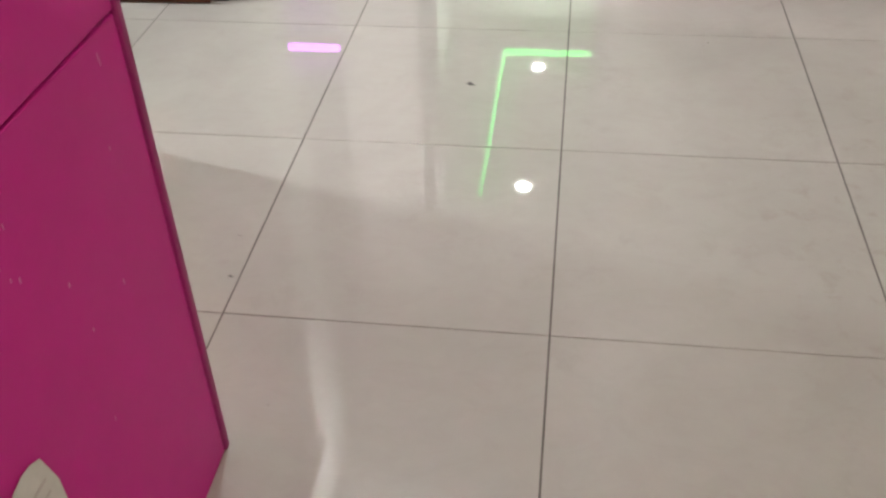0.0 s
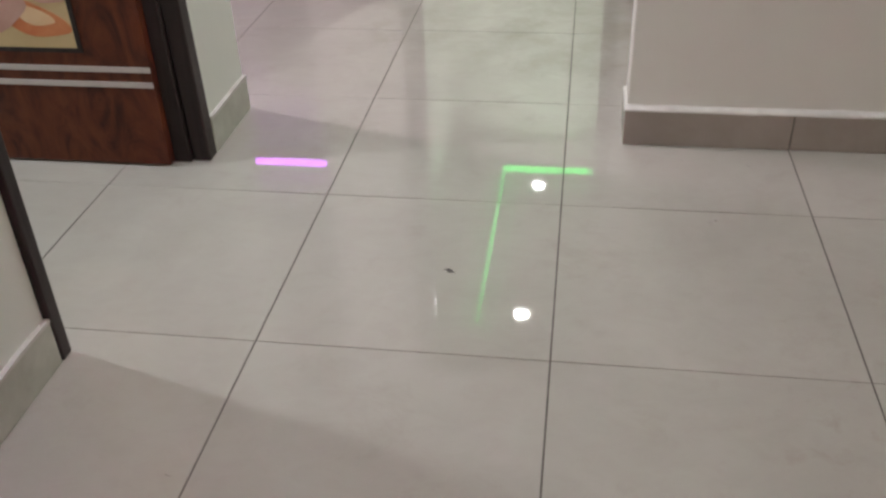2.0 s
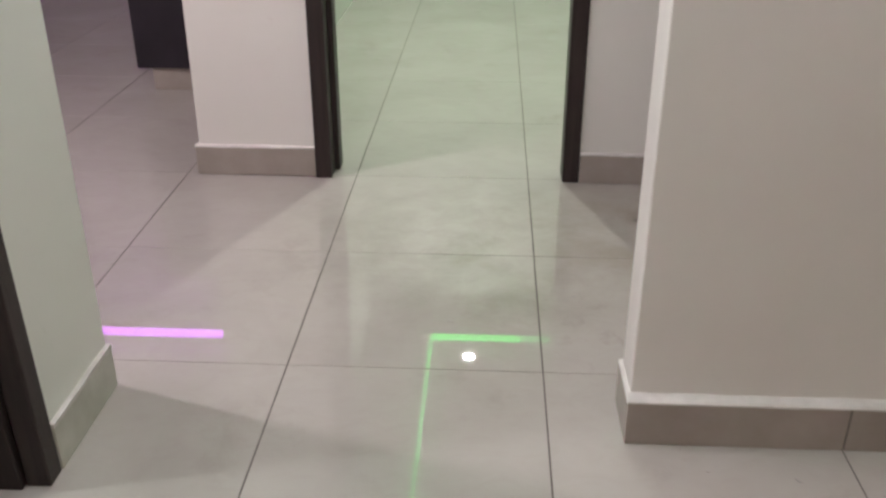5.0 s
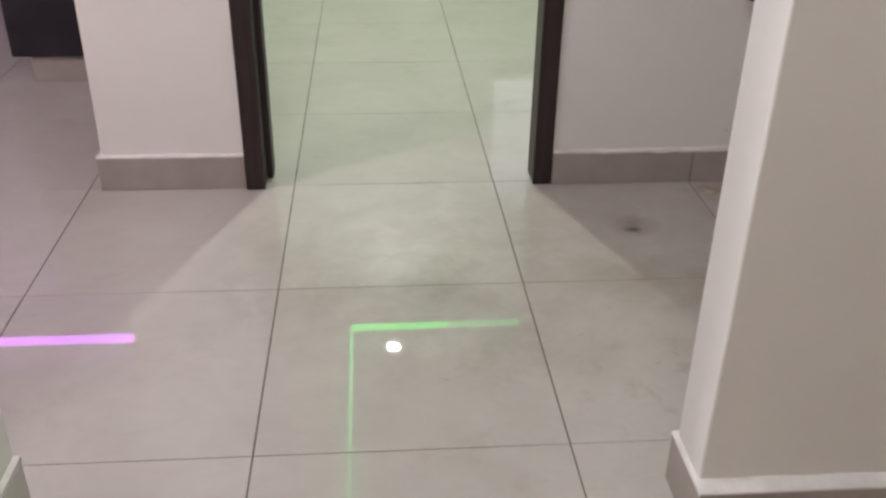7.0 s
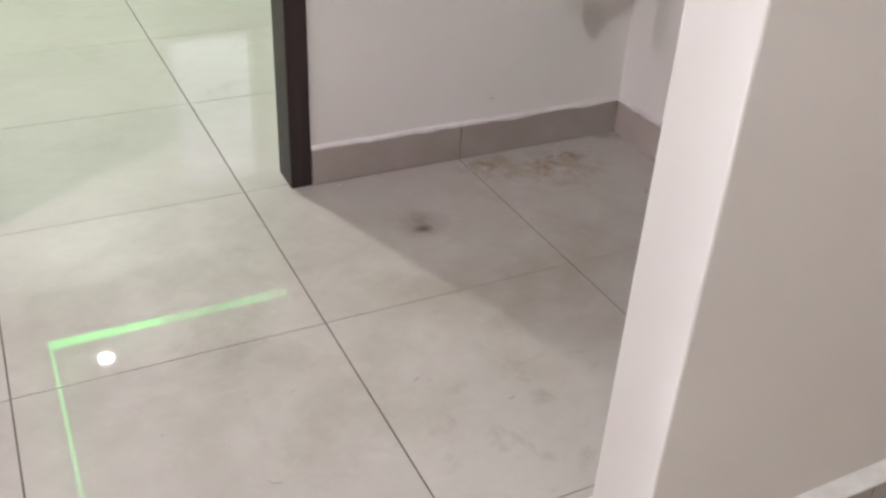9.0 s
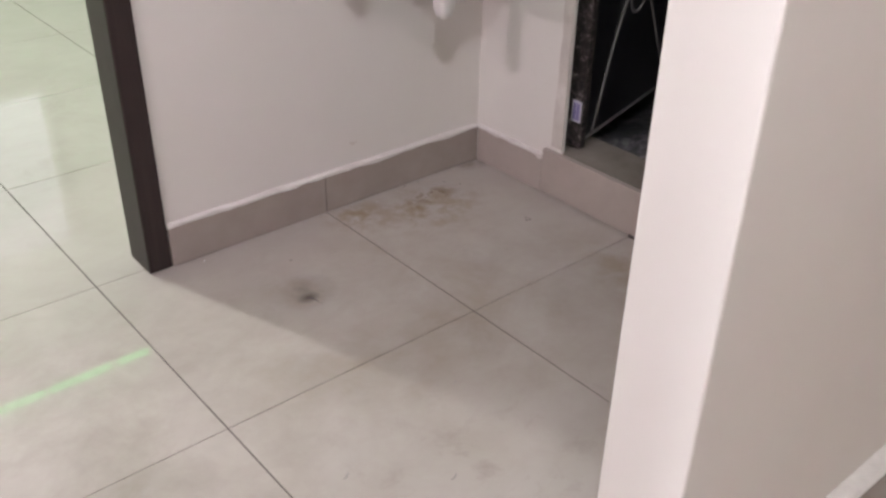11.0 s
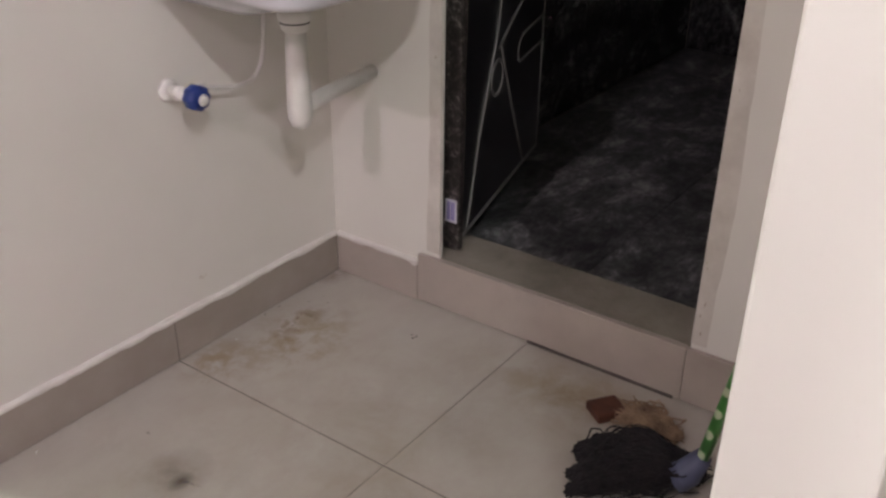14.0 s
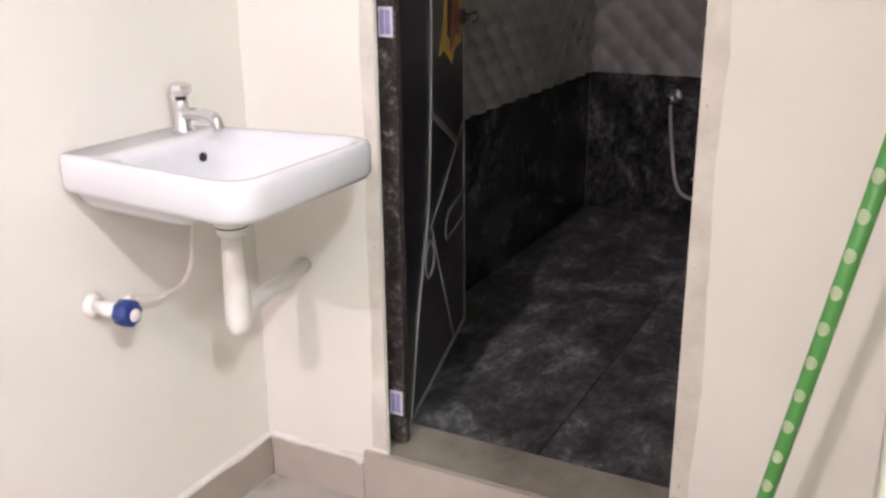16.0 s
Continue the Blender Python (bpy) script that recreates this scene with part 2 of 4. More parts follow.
GREEN_LED = make_glow("green_led", (0.06, 1.0, 0.12), GREEN_GLOW)
GREEN_LED_WEAK = make_glow("weak_green_led", (0.07, 1.0, 0.16), GREEN_GLOW * 0.45)
GREEN_LED_LONG = make_glow("long_green_led", (0.07, 1.0, 0.16), GREEN_GLOW * 0.8)
PINK_LED = make_glow("pink_led", (0.70, 0.15, 1.0), PINK_GLOW)
PANE_GLOW = make_glow("frosted_pane", (0.95, 1.0, 0.98), 1.2)
BULB = make_glow("bulb_glow", (0.95, 0.95, 1.0), BULB_GLOW)


# ---- building helpers ----
def part(name, bm, mat, parent=None, label="", smooth=False):
    me = bpy.data.meshes.new(name)
    bmesh.ops.recalc_face_normals(bm, faces=bm.faces)
    if smooth:
        for f in bm.faces:
            f.smooth = True
    bm.to_mesh(me)
    bm.free()
    me.materials.append(mat)
    ob = new(name, me)
    ob.parent = parent
    if label:
        ob["label"] = label
    return ob


def thing(name, at, label, category, group="", kind=""):
    ob = new(name)
    ob.location = at
    ob.empty_display_size = 0.05
    return tagged(ob, label, category, group, kind)


def at_base(ob, parent):
    """Parts are built in world metres; hang them under a thing that stands at its base."""
    ob.parent = parent
    ob.matrix_parent_inverse = Matrix.Translation(-parent.location)
    return ob


def box(bm, x0, x1, y0, y1, z0, z1, bevel=0.0, segs=2):
    r = bmesh.ops.create_cube(bm, size=1.0)
    vs = r["verts"]
    for v in vs:
        v.co = Vector(((x0 + x1) / 2 + v.co.x * (x1 - x0), (y0 + y1) / 2 + v.co.y * (y1 - y0), (z0 + z1) / 2 + v.co.z * (z1 - z0)))
    if bevel:
        es = {e for v in vs for e in v.link_edges}
        bmesh.ops.bevel(bm, geom=list(es), offset=bevel, segments=segs, affect="EDGES", profile=0.5)
    return bm


def boxes(*specs, bevel=0.0):
    bm = bmesh.new()
    for s in specs:
        box(bm, *s, bevel=bevel)
    return bm


def tube(points, radius, segs=16, caps=True, radii=None):
    """A round tube along points."""
    bm = bmesh.new()
    pts = [Vector(p) for p in points]
    rings, side = [], None
    for i, p in enumerate(pts):
        d = (pts[min(i + 1, len(pts) - 1)] - pts[max(i - 1, 0)]).normalized()
        if side is None:
            side = d.orthogonal().normalized()
        side = (side - d * side.dot(d)).normalized()
        up = d.cross(side)
        r = radii[i] if radii else radius
        rings.append([bm.verts.new(p + r * (math.cos(a) * side + math.sin(a) * up)) for a in (2 * math.pi * k / segs for k in range(segs))])
    for a, b in zip(rings, rings[1:]):
        for k in range(segs):
            bm.faces.new((a[k], a[(k + 1) % segs], b[(k + 1) % segs], b[k]))
    if caps:
        bm.faces.new(rings[0][::-1])
        bm.faces.new(rings[-1])
    return bm


def curve(points, n=8):
    """A smooth line through points."""
    p = [Vector(q) for q in points]
    p = [2 * p[0] - p[1]] + p + [2 * p[-1] - p[-2]]
    out = []
    for i in range(1, len(p) - 2):
        for k in range(n):
            t = k / n
            a, b, c, d = p[i - 1], p[i], p[i + 1], p[i + 2]
            out.append(0.5 * ((2 * b) + (c - a) * t + (2 * a - 5 * b + 4 * c - d) * t * t + (3 * b - a - 3 * c + d) * t ** 3))
    return out + [p[-2]]


def lathe(profile, centre, axis="z", segs=28):
    """A turned solid: profile of (radius, height) along an axis from centre."""
    bm = bmesh.new()
    rings = []
    for r, h in profile:
        ring = []
        for k in range(segs):
            a = 2 * math.pi * k / segs
            u, v = max(r, 1e-4) * math.cos(a), max(r, 1e-4) * math.sin(a)
            co = {"z": (u, v, h), "y": (u, h, v), "x": (h, u, v)}[axis]
            ring.append(bm.verts.new(Vector(centre) + Vector(co)))
        rings.append(ring)
    for a, b in zip(rings, rings[1:]):
        for k in range(segs):
            bm.faces.new((a[k], a[(k + 1) % segs], b[(k + 1) % segs], b[k]))
    bm.faces.new(rings[0][::-1])
    bm.faces.new(rings[-1])
    return bm


def structure(name, bm, mat, label, category="wall"):
    return tagged(part(name, bm, mat), label, category, kind="structure")


# ---- large structure ----
DOOR_H = 2.08
floor = structure("floor", boxes((-3.1, 3.1, -2.7, 6.7, -0.10, -0.0018)), GROUT, "beige polished tile floor with dark grout lines", "floor")
structure("ceiling", boxes((-3.1, 4.4, -2.7, 6.7, CEILING, CEILING + 0.1)), CEIL_PAINT, "plain painted ceiling, darkened to cut bounced light", "ceiling")
structure("wall_west_near", boxes((-0.47, -0.38, -2.5, 0.496, 0, CEILING), bevel=0.004), WEST_PAINT, "pale green-white wall beside an open doorway")
structure("wall_west_stub", boxes((-0.47, -0.38, 1.403, 1.70, 0, CEILING), (-3.0, -0.47, 1.60, 1.70, 0, CEILING), (-0.47, -0.38, 0.496, 1.403, DOOR_H + 0.05, CEILING)), WEST_PAINT, "pale green-white wall past the wooden door")
structure("wall_partition", boxes((0.762, 1.73, 1.575, 1.692, 0, CEILING), (1.73, 4.3, 1.575, 1.692, 0, CEILING), bevel=0.004), PAINT, "cream painted partition wall with a bare end")
structure("wall_north", boxes((0.772, 1.73, 2.982, 3.10, 0, CEILING), (1.742, 4.3, 3.04, 3.10, 0, CEILING), (-0.137, 0.772, 2.997, 3.10, DOOR_H + 0.056, CEILING)), PAINT, "cream painted wall behind the wash basin")
structure("wall_pillar", boxes((-0.548, -0.139, 2.997, 3.10, 0, CEILING), (-0.548, -0.45, 3.10, 6.5, 0, CEILING), bevel=0.004), PAINT, "cream painted wall end between two rooms")
structure("wall_bath", boxes((1.73, 1.742, 2.656, 2.995, 0, CEILING), (1.742, 1.7745, 2.69, 3.04, 0, CEILING), (1.7745, 1.905, 2.742, 3.04, 0, CEILING), (1.73, 1.864, 1.692, 2.034, 0, CEILING), (1.73, 1.742, 2.034, 2.656, 2.12, CEILING), (1.742, 1.864, 2.034, 2.742, 2.12, CEILING), bevel=0.003), PAINT, "cream plastered wall round the bathroom doorway")
structure("wall_far", boxes((-3.0, 3.0, 6.5, 6.6, 0, CEILING)), GREEN_PAINT, "pale green painted far wall")
structure("wall_east_room", boxes((2.2, 2.3, 3.10, 6.5, 0, CEILING)), GREEN_PAINT, "pale green painted side wall")
structure("wall_green_lining", boxes((-0.448, -0.44, 3.104, 6.496, 0, CEILING)), GREEN_PAINT, "pale green painted side wall")
structure("wall_west_far", boxes((-3.1, -3.0, -2.6, 6.6, 0, CEILING)), PAINT, "cream painted outer wall")
structure("wall_south", boxes((-3.0, 3.0, -2.6, -2.5, 0, CEILING)), PAINT, "cream painted rear wall")
structure("wall_east_near", boxes((3.0, 3.1, -2.6, 1.688, 0, CEILING)), PAINT, "cream painted outer wall")


# ---- skirting ----
def skirting(name, runs, height, label, mat=None, smear=0.15):
    """Tile skirting in lengths with thin joints, and a rough putty line along its top. runs: (x0, x1, y0, y1) of each length."""
    root = None
    for x0, x1, y0, y1 in runs:
        bm = boxes((x0, x1, y0, y1, 0.001, height), bevel=0.0015)
        if root is None:
            root = structure(name, bm, mat or SKIRT, label, "skirting")
        else:
            part("skirting_tile", bm, mat or SKIRT, root)
    for x0, x1, y0, y1 in runs:
        bm = bmesh.new()
        along_x = (x1 - x0) > (y1 - y0)
        lo, hi = (x0 - 0.0012, x1 + 0.0012) if along_x else (y0 - 0.0012, y1 + 0.0012)
        n = max(2, int((hi - lo) / 0.012))
        prev = None
        for k in range(n + 1):
            s = lo + (hi - lo) * k / n
            h = height + 0.004 + 0.003 * noise.noise(Vector((s * 14, x0 * 3, y0 * 5)))
            low = height - 0.003 - smear * (0.012 * max(0.0, noise.noise(Vector((s * 9, y0 * 7, 6)))) + 0.022 * max(0.0, noise.noise(Vector((s * 31, x0, 9)))) ** 1.5)
            a, b = (y0 - 0.0009, y1 + 0.0009) if along_x else (x0 - 0.0009, x1 + 0.0009)
            pts = [(a, low), (a, height + 0.001), (a * 0.8 + b * 0.2, h), (b, h + 0.001), (b, low)]
            ring = [bm.verts.new((s, p, z) if along_x else (p, s, z)) for p, z in pts]
            if prev:
                for i in range(5):
                    bm.faces.new((prev[i], prev[(i + 1) % 5], ring[(i + 1) % 5], ring[i]))
            else:
                bm.faces.new(ring)
            prev = ring
        bm.faces.new(prev[::-1])
        part("putty_line", bm, PUTTY, root, "rough white putty along the top edge")
    return root


H = 0.104
skirting("skirting_partition", [(0.755, 1.199, 1.545, 1.5755), (1.2015, 1.799, 1.545, 1.5755), (1.8015, 2.4, 1.545, 1.5755)], H, "grey-brown tile skirting on the partition")
skirting("skirting_partition_end", [(0.755, 0.769, 1.576, 1.70)], H, "grey-brown tile skirting on the wall end")
skirting("skirting_partition_back", [(0.77, 1.199, 1.686, 1.70), (1.2015, 1.718, 1.686, 1.70)], H, "grey-brown tile skirting behind the partition")
skirting("skirting_north", [(0.774, 1.199, 2.97, 2.984), (1.2015, 1.719, 2.97, 2.984)], H, "grey-brown tile skirting under the wash basin", None, 0.6)
skirting("skirting_pillar", [(-0.56, -0.14, 2.985, 2.999)], H, "grey-brown tile skirting on the wall end")
skirting("skirting_pillar_side", [(-0.56, -0.546, 3.0, 3.6)], H, "grey-brown tile skirting in the side passage")
skirting("skirting_west_near", [(-0.382, -0.368, -0.6, -0.001), (-0.382, -0.368, 0.0015, 0.494)], H, "pale painted tile skirting beside the doorway", PALE_SKIRT)
skirting("skirting_west_stub", [(-0.382, -0.368, 1.405, 1.70)], H, "pale painted tile skirting past the wooden door", PALE_SKIRT, 0.8)
skirting("skirting_bath_side", [(1.718, 1.732, 2.715, 2.969)], H, "grey-brown tile skirting beside the bathroom doorway", SILL, 0.8)

# raised sill of the bathroom doorway
sill = structure("door_sill", boxes((1.735, 1.865, 2.036, 2.739, 0.0, 0.117)), SILL_TOP, "raised bathroom sill of worn grey stone", "sill")
for a, b in ((1.702, 2.036), (2.0375, 2.713)):
    part("sill_tile", boxes((1.718, 1.734, a, b, 0.004, 0.128), bevel=0.0015), SILL, sill, "beige tile riser")
bm = boxes((1.7345, 1.8655, 2.036, 2.738, 0.1195, 0.137), bevel=0.002)
for v in bm.verts:
    v.co.z -= 0.009 * (1.8655 - v.co.x) / 0.131
part("sill_top", bm, SILL_TOP, sill, "worn grey-green stone top")
part("open_joint", boxes((1.7150, 1.7178, 2.050, 2.40, 0.0008, 0.0075)), SOOT, sill, "dark open joint at the floor")


# ---- door frames ----
def door_frame(name, label, posts, head):
    """A rebated wooden frame: each post is a list of boxes, as is the head."""
    x0, x1, y0, y1 = posts[0][0][:4]
    root = thing(name, ((x0 + x1) / 2, (y0 + y1) / 2, 0), label, "door frame")
    for specs in posts:
        at_base(part("post", boxes(*[(*s, 0.0, DOOR_H) for s in specs], bevel=0.004), FRAME), root)
    at_base(part("head", boxes(*[(*s, DOOR_H, DOOR_H + 0.05) for s in head], bevel=0.004), FRAME), root)
    return root


door_frame("door_frame", "dark brown wooden door frame of the green-lit room",
           [[(-0.1385, -0.083, 2.972, 3.052), (-0.1385, -0.066, 3.0525, 3.118)], [(0.716, 0.7715, 2.972, 3.075)]],
           [(-0.1385, 0.7715, 2.972, 3.075)])
door_frame("door_frame", "dark brown wooden frame of the open side door",
           [[(-0.484, -0.420, 1.338, 1.402), (-0.4195, -0.369, 1.352, 1.402)], [(-0.484, -0.366, 0.497, 0.531)]],
           [(-0.484, -0.369, 0.497, 1.402)])
leaning = [ob for ob in bpy.data.objects if ob.name.startswith("post")][2]
for v in leaning.data.vertices:  # this post is out of plumb
    v.co.x -= 0.018 * v.co.z


# ---- wooden door standing open ----
door = thing("wooden_door", (-0.87, 1.327, 0.0), "open red-brown veneered door with white lines and a printed panel", "door")
at_base(part("leaf", boxes((-1.275, -0.468, 1.309, 1.344, 0.006, 2.07), bevel=0.002), WOOD), door)
for z0, z1 in ((0.274, 0.289), (0.232, 0.247)):
    at_base(part("inlay_line", boxes((-1.275, -0.4685, 1.3065, 1.3092, z0, z1)), WHITE_LINE, None, "white inlay line"), door)
for z0, z1 in ((1.79, 1.805), (1.83, 1.845)):
    at_base(part("inlay_line", boxes((-1.275, -0.4685, 1.3065, 1.3092, z0, z1)), WHITE_LINE, None, "white inlay line"), door)
at_base(part("panel_border", boxes((-1.10, -0.640, 1.3045, 1.3092, 0.326, 0.338), (-1.10, -0.640, 1.3045, 1.3092, 1.74, 1.752), (-0.652, -0.640, 1.3045, 1.3092, 0.338, 1.74), (-1.10, -1.088, 1.3045, 1.3092, 0.338, 1.74)), FRAME, None, "dark border strip"), door)
panel = at_base(part("printed_panel", boxes((-1.088, -0.652, 1.3055, 1.3092, 0.338, 1.74)), CREAM_PRINT, None, "printed panel with peach and pink petals"), door)


def petal(cx, cz, length, width, turn, y, mat):
    """A flat leaf-shaped petal of the print, with a slightly wavy rim."""
    bm = bmesh.new()
    pts = []
    for k in range(28):
        a = 2 * math.pi * k / 28
        u = length / 2 * math.cos(a)
        v = width / 2 * math.sin(a) * (1 - 0.35 * math.cos(a)) * (1 + 0.08 * math.sin(3 * a))
        c, s = math.cos(radians(turn)), math.sin(radians(turn))
        pts.append((cx + u * c - v * s, cz + u * s + v * c))
    back = [bm.verts.new((x, 1.306, z)) for x, z in pts]
    front = [bm.verts.new((x, y, z)) for x, z in pts]
    bm.faces.new(front)
    for k in range(28):
        bm.faces.new((back[k], back[(k + 1) % 28], front[(k + 1) % 28], front[k]))
    return part("petal", bm, mat, panel)


for n, (cx, cz, ln, wd, tn, mat) in enumerate([
        (-0.745, 0.412, 0.19, 0.085, -16, PEACH), (-0.742, 0.420, 0.10, 0.045, -14, PALE_PRINT), (-0.86, 0.44, 0.20, 0.12, 8, PINK_PRINT),
        (-0.70, 0.50, 0.12, 0.09, -30, PINK_PRINT), (-0.80, 0.535, 0.20, 0.10, 20, RED_PRINT), (-0.95, 0.47, 0.18, 0.10, -25, PEACH),
        (-0.74, 0.60, 0.16, 0.11, 40, PEACH), (-0.90, 0.62, 0.24, 0.14, 5, PINK_PRINT)]):
    petal(cx, cz, ln, wd, tn, 1.3050 - 0.0004 * n, mat)

# ---- magenta cabinet ----
cab = thing("cabinet", (-0.13, -1.0, 0.0), "magenta laminated cabinet with a torn paper label", "cabinet")
at_base(part("body", boxes((-0.362, 0.086, -1.55, -0.298, 0.0, 1.75), bevel=0.003), MAGENTA), cab)
lower = at_base(part("door", boxes((0.088, 0.105, -1.548, -0.309, 0.004, 0.7405), bevel=0.002), MAGENTA, None, "flat lower door"), cab)
upper = at_base(part("door", boxes((0.088, 0.105, -1.548, -0.309, 0.7445, 1.745), bevel=0.002), MAGENTA, None, "flat upper door"), cab)
at_base(part("edge_strip", boxes((0.0865, 0.1085, -0.3085, -0.292, 0.003, 1.748), bevel=0.004), MAGENTA_EDGE, None, "darker magenta corner edging"), cab)


def torn_paper():
    bm = bmesh.new()
    ys = [-0.654, -0.668, -0.682, -0.698, -0.716, -0.730]
    top = [0.392, 0.441, 0.448, 0.452, 0.447, 0.436]
    low = [0.330, 0.322, 0.326, 0.319, 0.325, 0.331]
    a = [bm.verts.new((0.1062, y, z)) for y, z in zip(ys, low)]
    b = [bm.verts.new((0.1062 + 0.001 * (k % 2), y, z)) for k, (y, z) in enumerate(zip(ys, top))]
    for k in range(5):
        bm.faces.new((a[k], a[k + 1], b[k + 1], b[k]))
    return bm


paper = part("paper_label", torn_paper(), PAPER, None, "torn white paper label")
at_base(paper, cab)
for k in range(5):
    part("print_bar", boxes((0.1074, 0.1077, -0.722, -0.672, 0.340 + 0.018 * k, 0.344 + 0.018 * k)), WHITE_LINE, paper)
for k in range(14):
    y, z = random.uniform(-0.72, -0.33), random.uniform(0.30, 0.72)
    at_base(part("scuff", boxes((0.1045, 0.1054, y, y + random.uniform(0.001, 0.003), z, z + random.uniform(0.003, 0.009))), SCRATCH, None, "pale scratch"), cab)

cab.rotation_euler = (0, radians(1.1), 0)

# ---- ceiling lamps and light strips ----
# the last entry is the added fill, built with the same housing
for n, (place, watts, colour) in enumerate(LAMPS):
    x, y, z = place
    lamp = thing("ceiling_lamp", (x, y, CEILING), "round white ceiling lamp, real or added fill, switched on", "ceiling lamp", "ceiling lamps")
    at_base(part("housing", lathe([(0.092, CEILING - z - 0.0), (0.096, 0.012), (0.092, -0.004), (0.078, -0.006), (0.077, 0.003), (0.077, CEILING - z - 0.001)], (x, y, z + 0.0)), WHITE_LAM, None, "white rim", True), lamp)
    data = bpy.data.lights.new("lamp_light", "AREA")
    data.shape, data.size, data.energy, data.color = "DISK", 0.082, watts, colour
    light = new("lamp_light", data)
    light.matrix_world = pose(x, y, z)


# pendant bulb over the passage
BX, BY, BZ = BULB_AT
bulb = thing("pendant_lamp", (BX, BY, CEILING), "lit white bulb hanging on a short cord", "lamp")
at_base(part("rose", lathe([(0.045, 0.0), (0.045, -0.014), (0.020, -0.026)], (BX, BY, CEILING), "z", 20), PVC, None, "white ceiling rose", True), bulb)
at_base(part("cord", tube([(BX, BY, CEILING - 0.02), (BX, BY, BZ + 0.11)], 0.003, 8), PVC), bulb)
at_base(part("holder", lathe([(0.012, 0.120), (0.021, 0.105), (0.022, 0.050), (0.018, 0.042)], BULB_AT, "z", 20), PVC, None, "white holder", True), bulb)
at_base(part("globe", lathe([(0.016, 0.048), (0.030, 0.034), (0.042, 0.012), (0.045, -0.008), (0.038, -0.030), (0.022, -0.042), (0.004, -0.046)], BULB_AT, "z", 24), BULB, None, "glowing globe", True), bulb)


def light_strip(label, specs, mat, at):
    root = thing("light_strip", at, label, "light strip")
    for x0, x1, y0, y1, *weak in specs:
        at_base(part("channel", boxes((x0, x1, y0, y1, 2.572, CEILING), bevel=0.002), WHITE_LAM, None, "white mounting channel"), root)
        at_base(part("diffuser", boxes((x0, x1, y0, y1, 2.526 if mat is GREEN_LED else 2.510, 2.5715), bevel=0.003), weak[0] if weak else mat), root)
    return root


W = GREEN_LED_WEAK
light_strip("green glowing strip light, bright and weak lengths", [(0.044, 0.064, 3.95, 6.045, GREEN_LED_LONG), (0.046, 0.50, 6.05, 6.075), (0.506, 0.74, 6.055, 6.077), (0.75, 1.08, 6.055, 6.077, W), (1.10, 1.50, 6.062, 6.08, W), (1.54, 1.90, 6.065, 6.08, W)], GREEN_LED, (0.055, 5.0, CEILING))
light_strip("pink glowing strip light", [(-2.90, -1.39, 5.99, 6.015)], PINK_LED, (-1.7, 6.0, CEILING))

# ---- things seen in the rooms beyond ----
low = thing("black_cabinet", (-0.82, 4.15, 0.0), "low black cabinet on a beige tiled plinth", "cabinet")
at_base(part("plinth", boxes((-1.055, -0.565, 3.995, 4.40, 0.0, 0.10), bevel=0.003), SKIRT, None, "beige tiled plinth"), low)
at_base(part("body", boxes((-1.115, -0.565, 3.975, 4.42, 0.104, 0.95), bevel=0.004), BLACKWOOD), low)
win = tagged(thing("window_1", (1.30, 6.48, 0.80), "bright frosted window with a white frame", "window"), kind="structure")
at_base(part("window_frame", boxes((1.03, 1.07, 6.455, 6.498, 0.80, 1.84), (1.53, 1.57, 6.455, 6.498, 0.80, 1.84), (1.07, 1.53, 6.455, 6.498, 0.80, 0.84), (1.07, 1.53, 6.455, 6.498, 1.80, 1.84)), WHITE_LAM), win)
at_base(part("pane", boxes((1.0705, 1.5295, 6.478, 6.486, 0.8405, 1.7995)), PANE_GLOW, None, "glowing frosted pane"), win)


# ---- wash basin ----
def rounded(x0, x1, y0, y1, rf, rb, n=8):
    """Outline of a rectangle with rounded front (low y) and rear corners."""
    out = []
    for cx, cy, r, a0 in ((x0 + rf, y0 + rf, rf, 180), (x1 - rf, y0 + rf, rf, 270), (x1 - rb, y1 - rb, rb, 0), (x0 + rb, y1 - rb, rb, 90)):
        for k in range(n + 1):
            a = radians(a0 + 90 * k / n)
            out.append((cx + r * math.cos(a), cy + r * math.sin(a)))
    return out


def loft(rings, close_last=True):
    bm = bmesh.new()
    cx = (SX0 + SX1) / 2
    vs = [[bm.verts.new((cx + (x - cx) * (1 - TAPER * (y - SY0) / (SY1 - SY0)), y, z)) for x, y, z in ring] for ring in rings]
    n = len(vs[0])
    for a, b in zip(vs, vs[1:]):
        for k in range(n):
            bm.faces.new((a[k], a[(k + 1) % n], b[(k + 1) % n], b[k]))
    if close_last:
        bm.faces.new(vs[-1])
        bm.faces.new(vs[0][::-1])
    return bm


SX0, SX1, SY0, SY1, ST = 1.187, 1.592, 2.556, 2.980, 0.876
TAPER = 0.24  # how much narrower the basin is at the wall


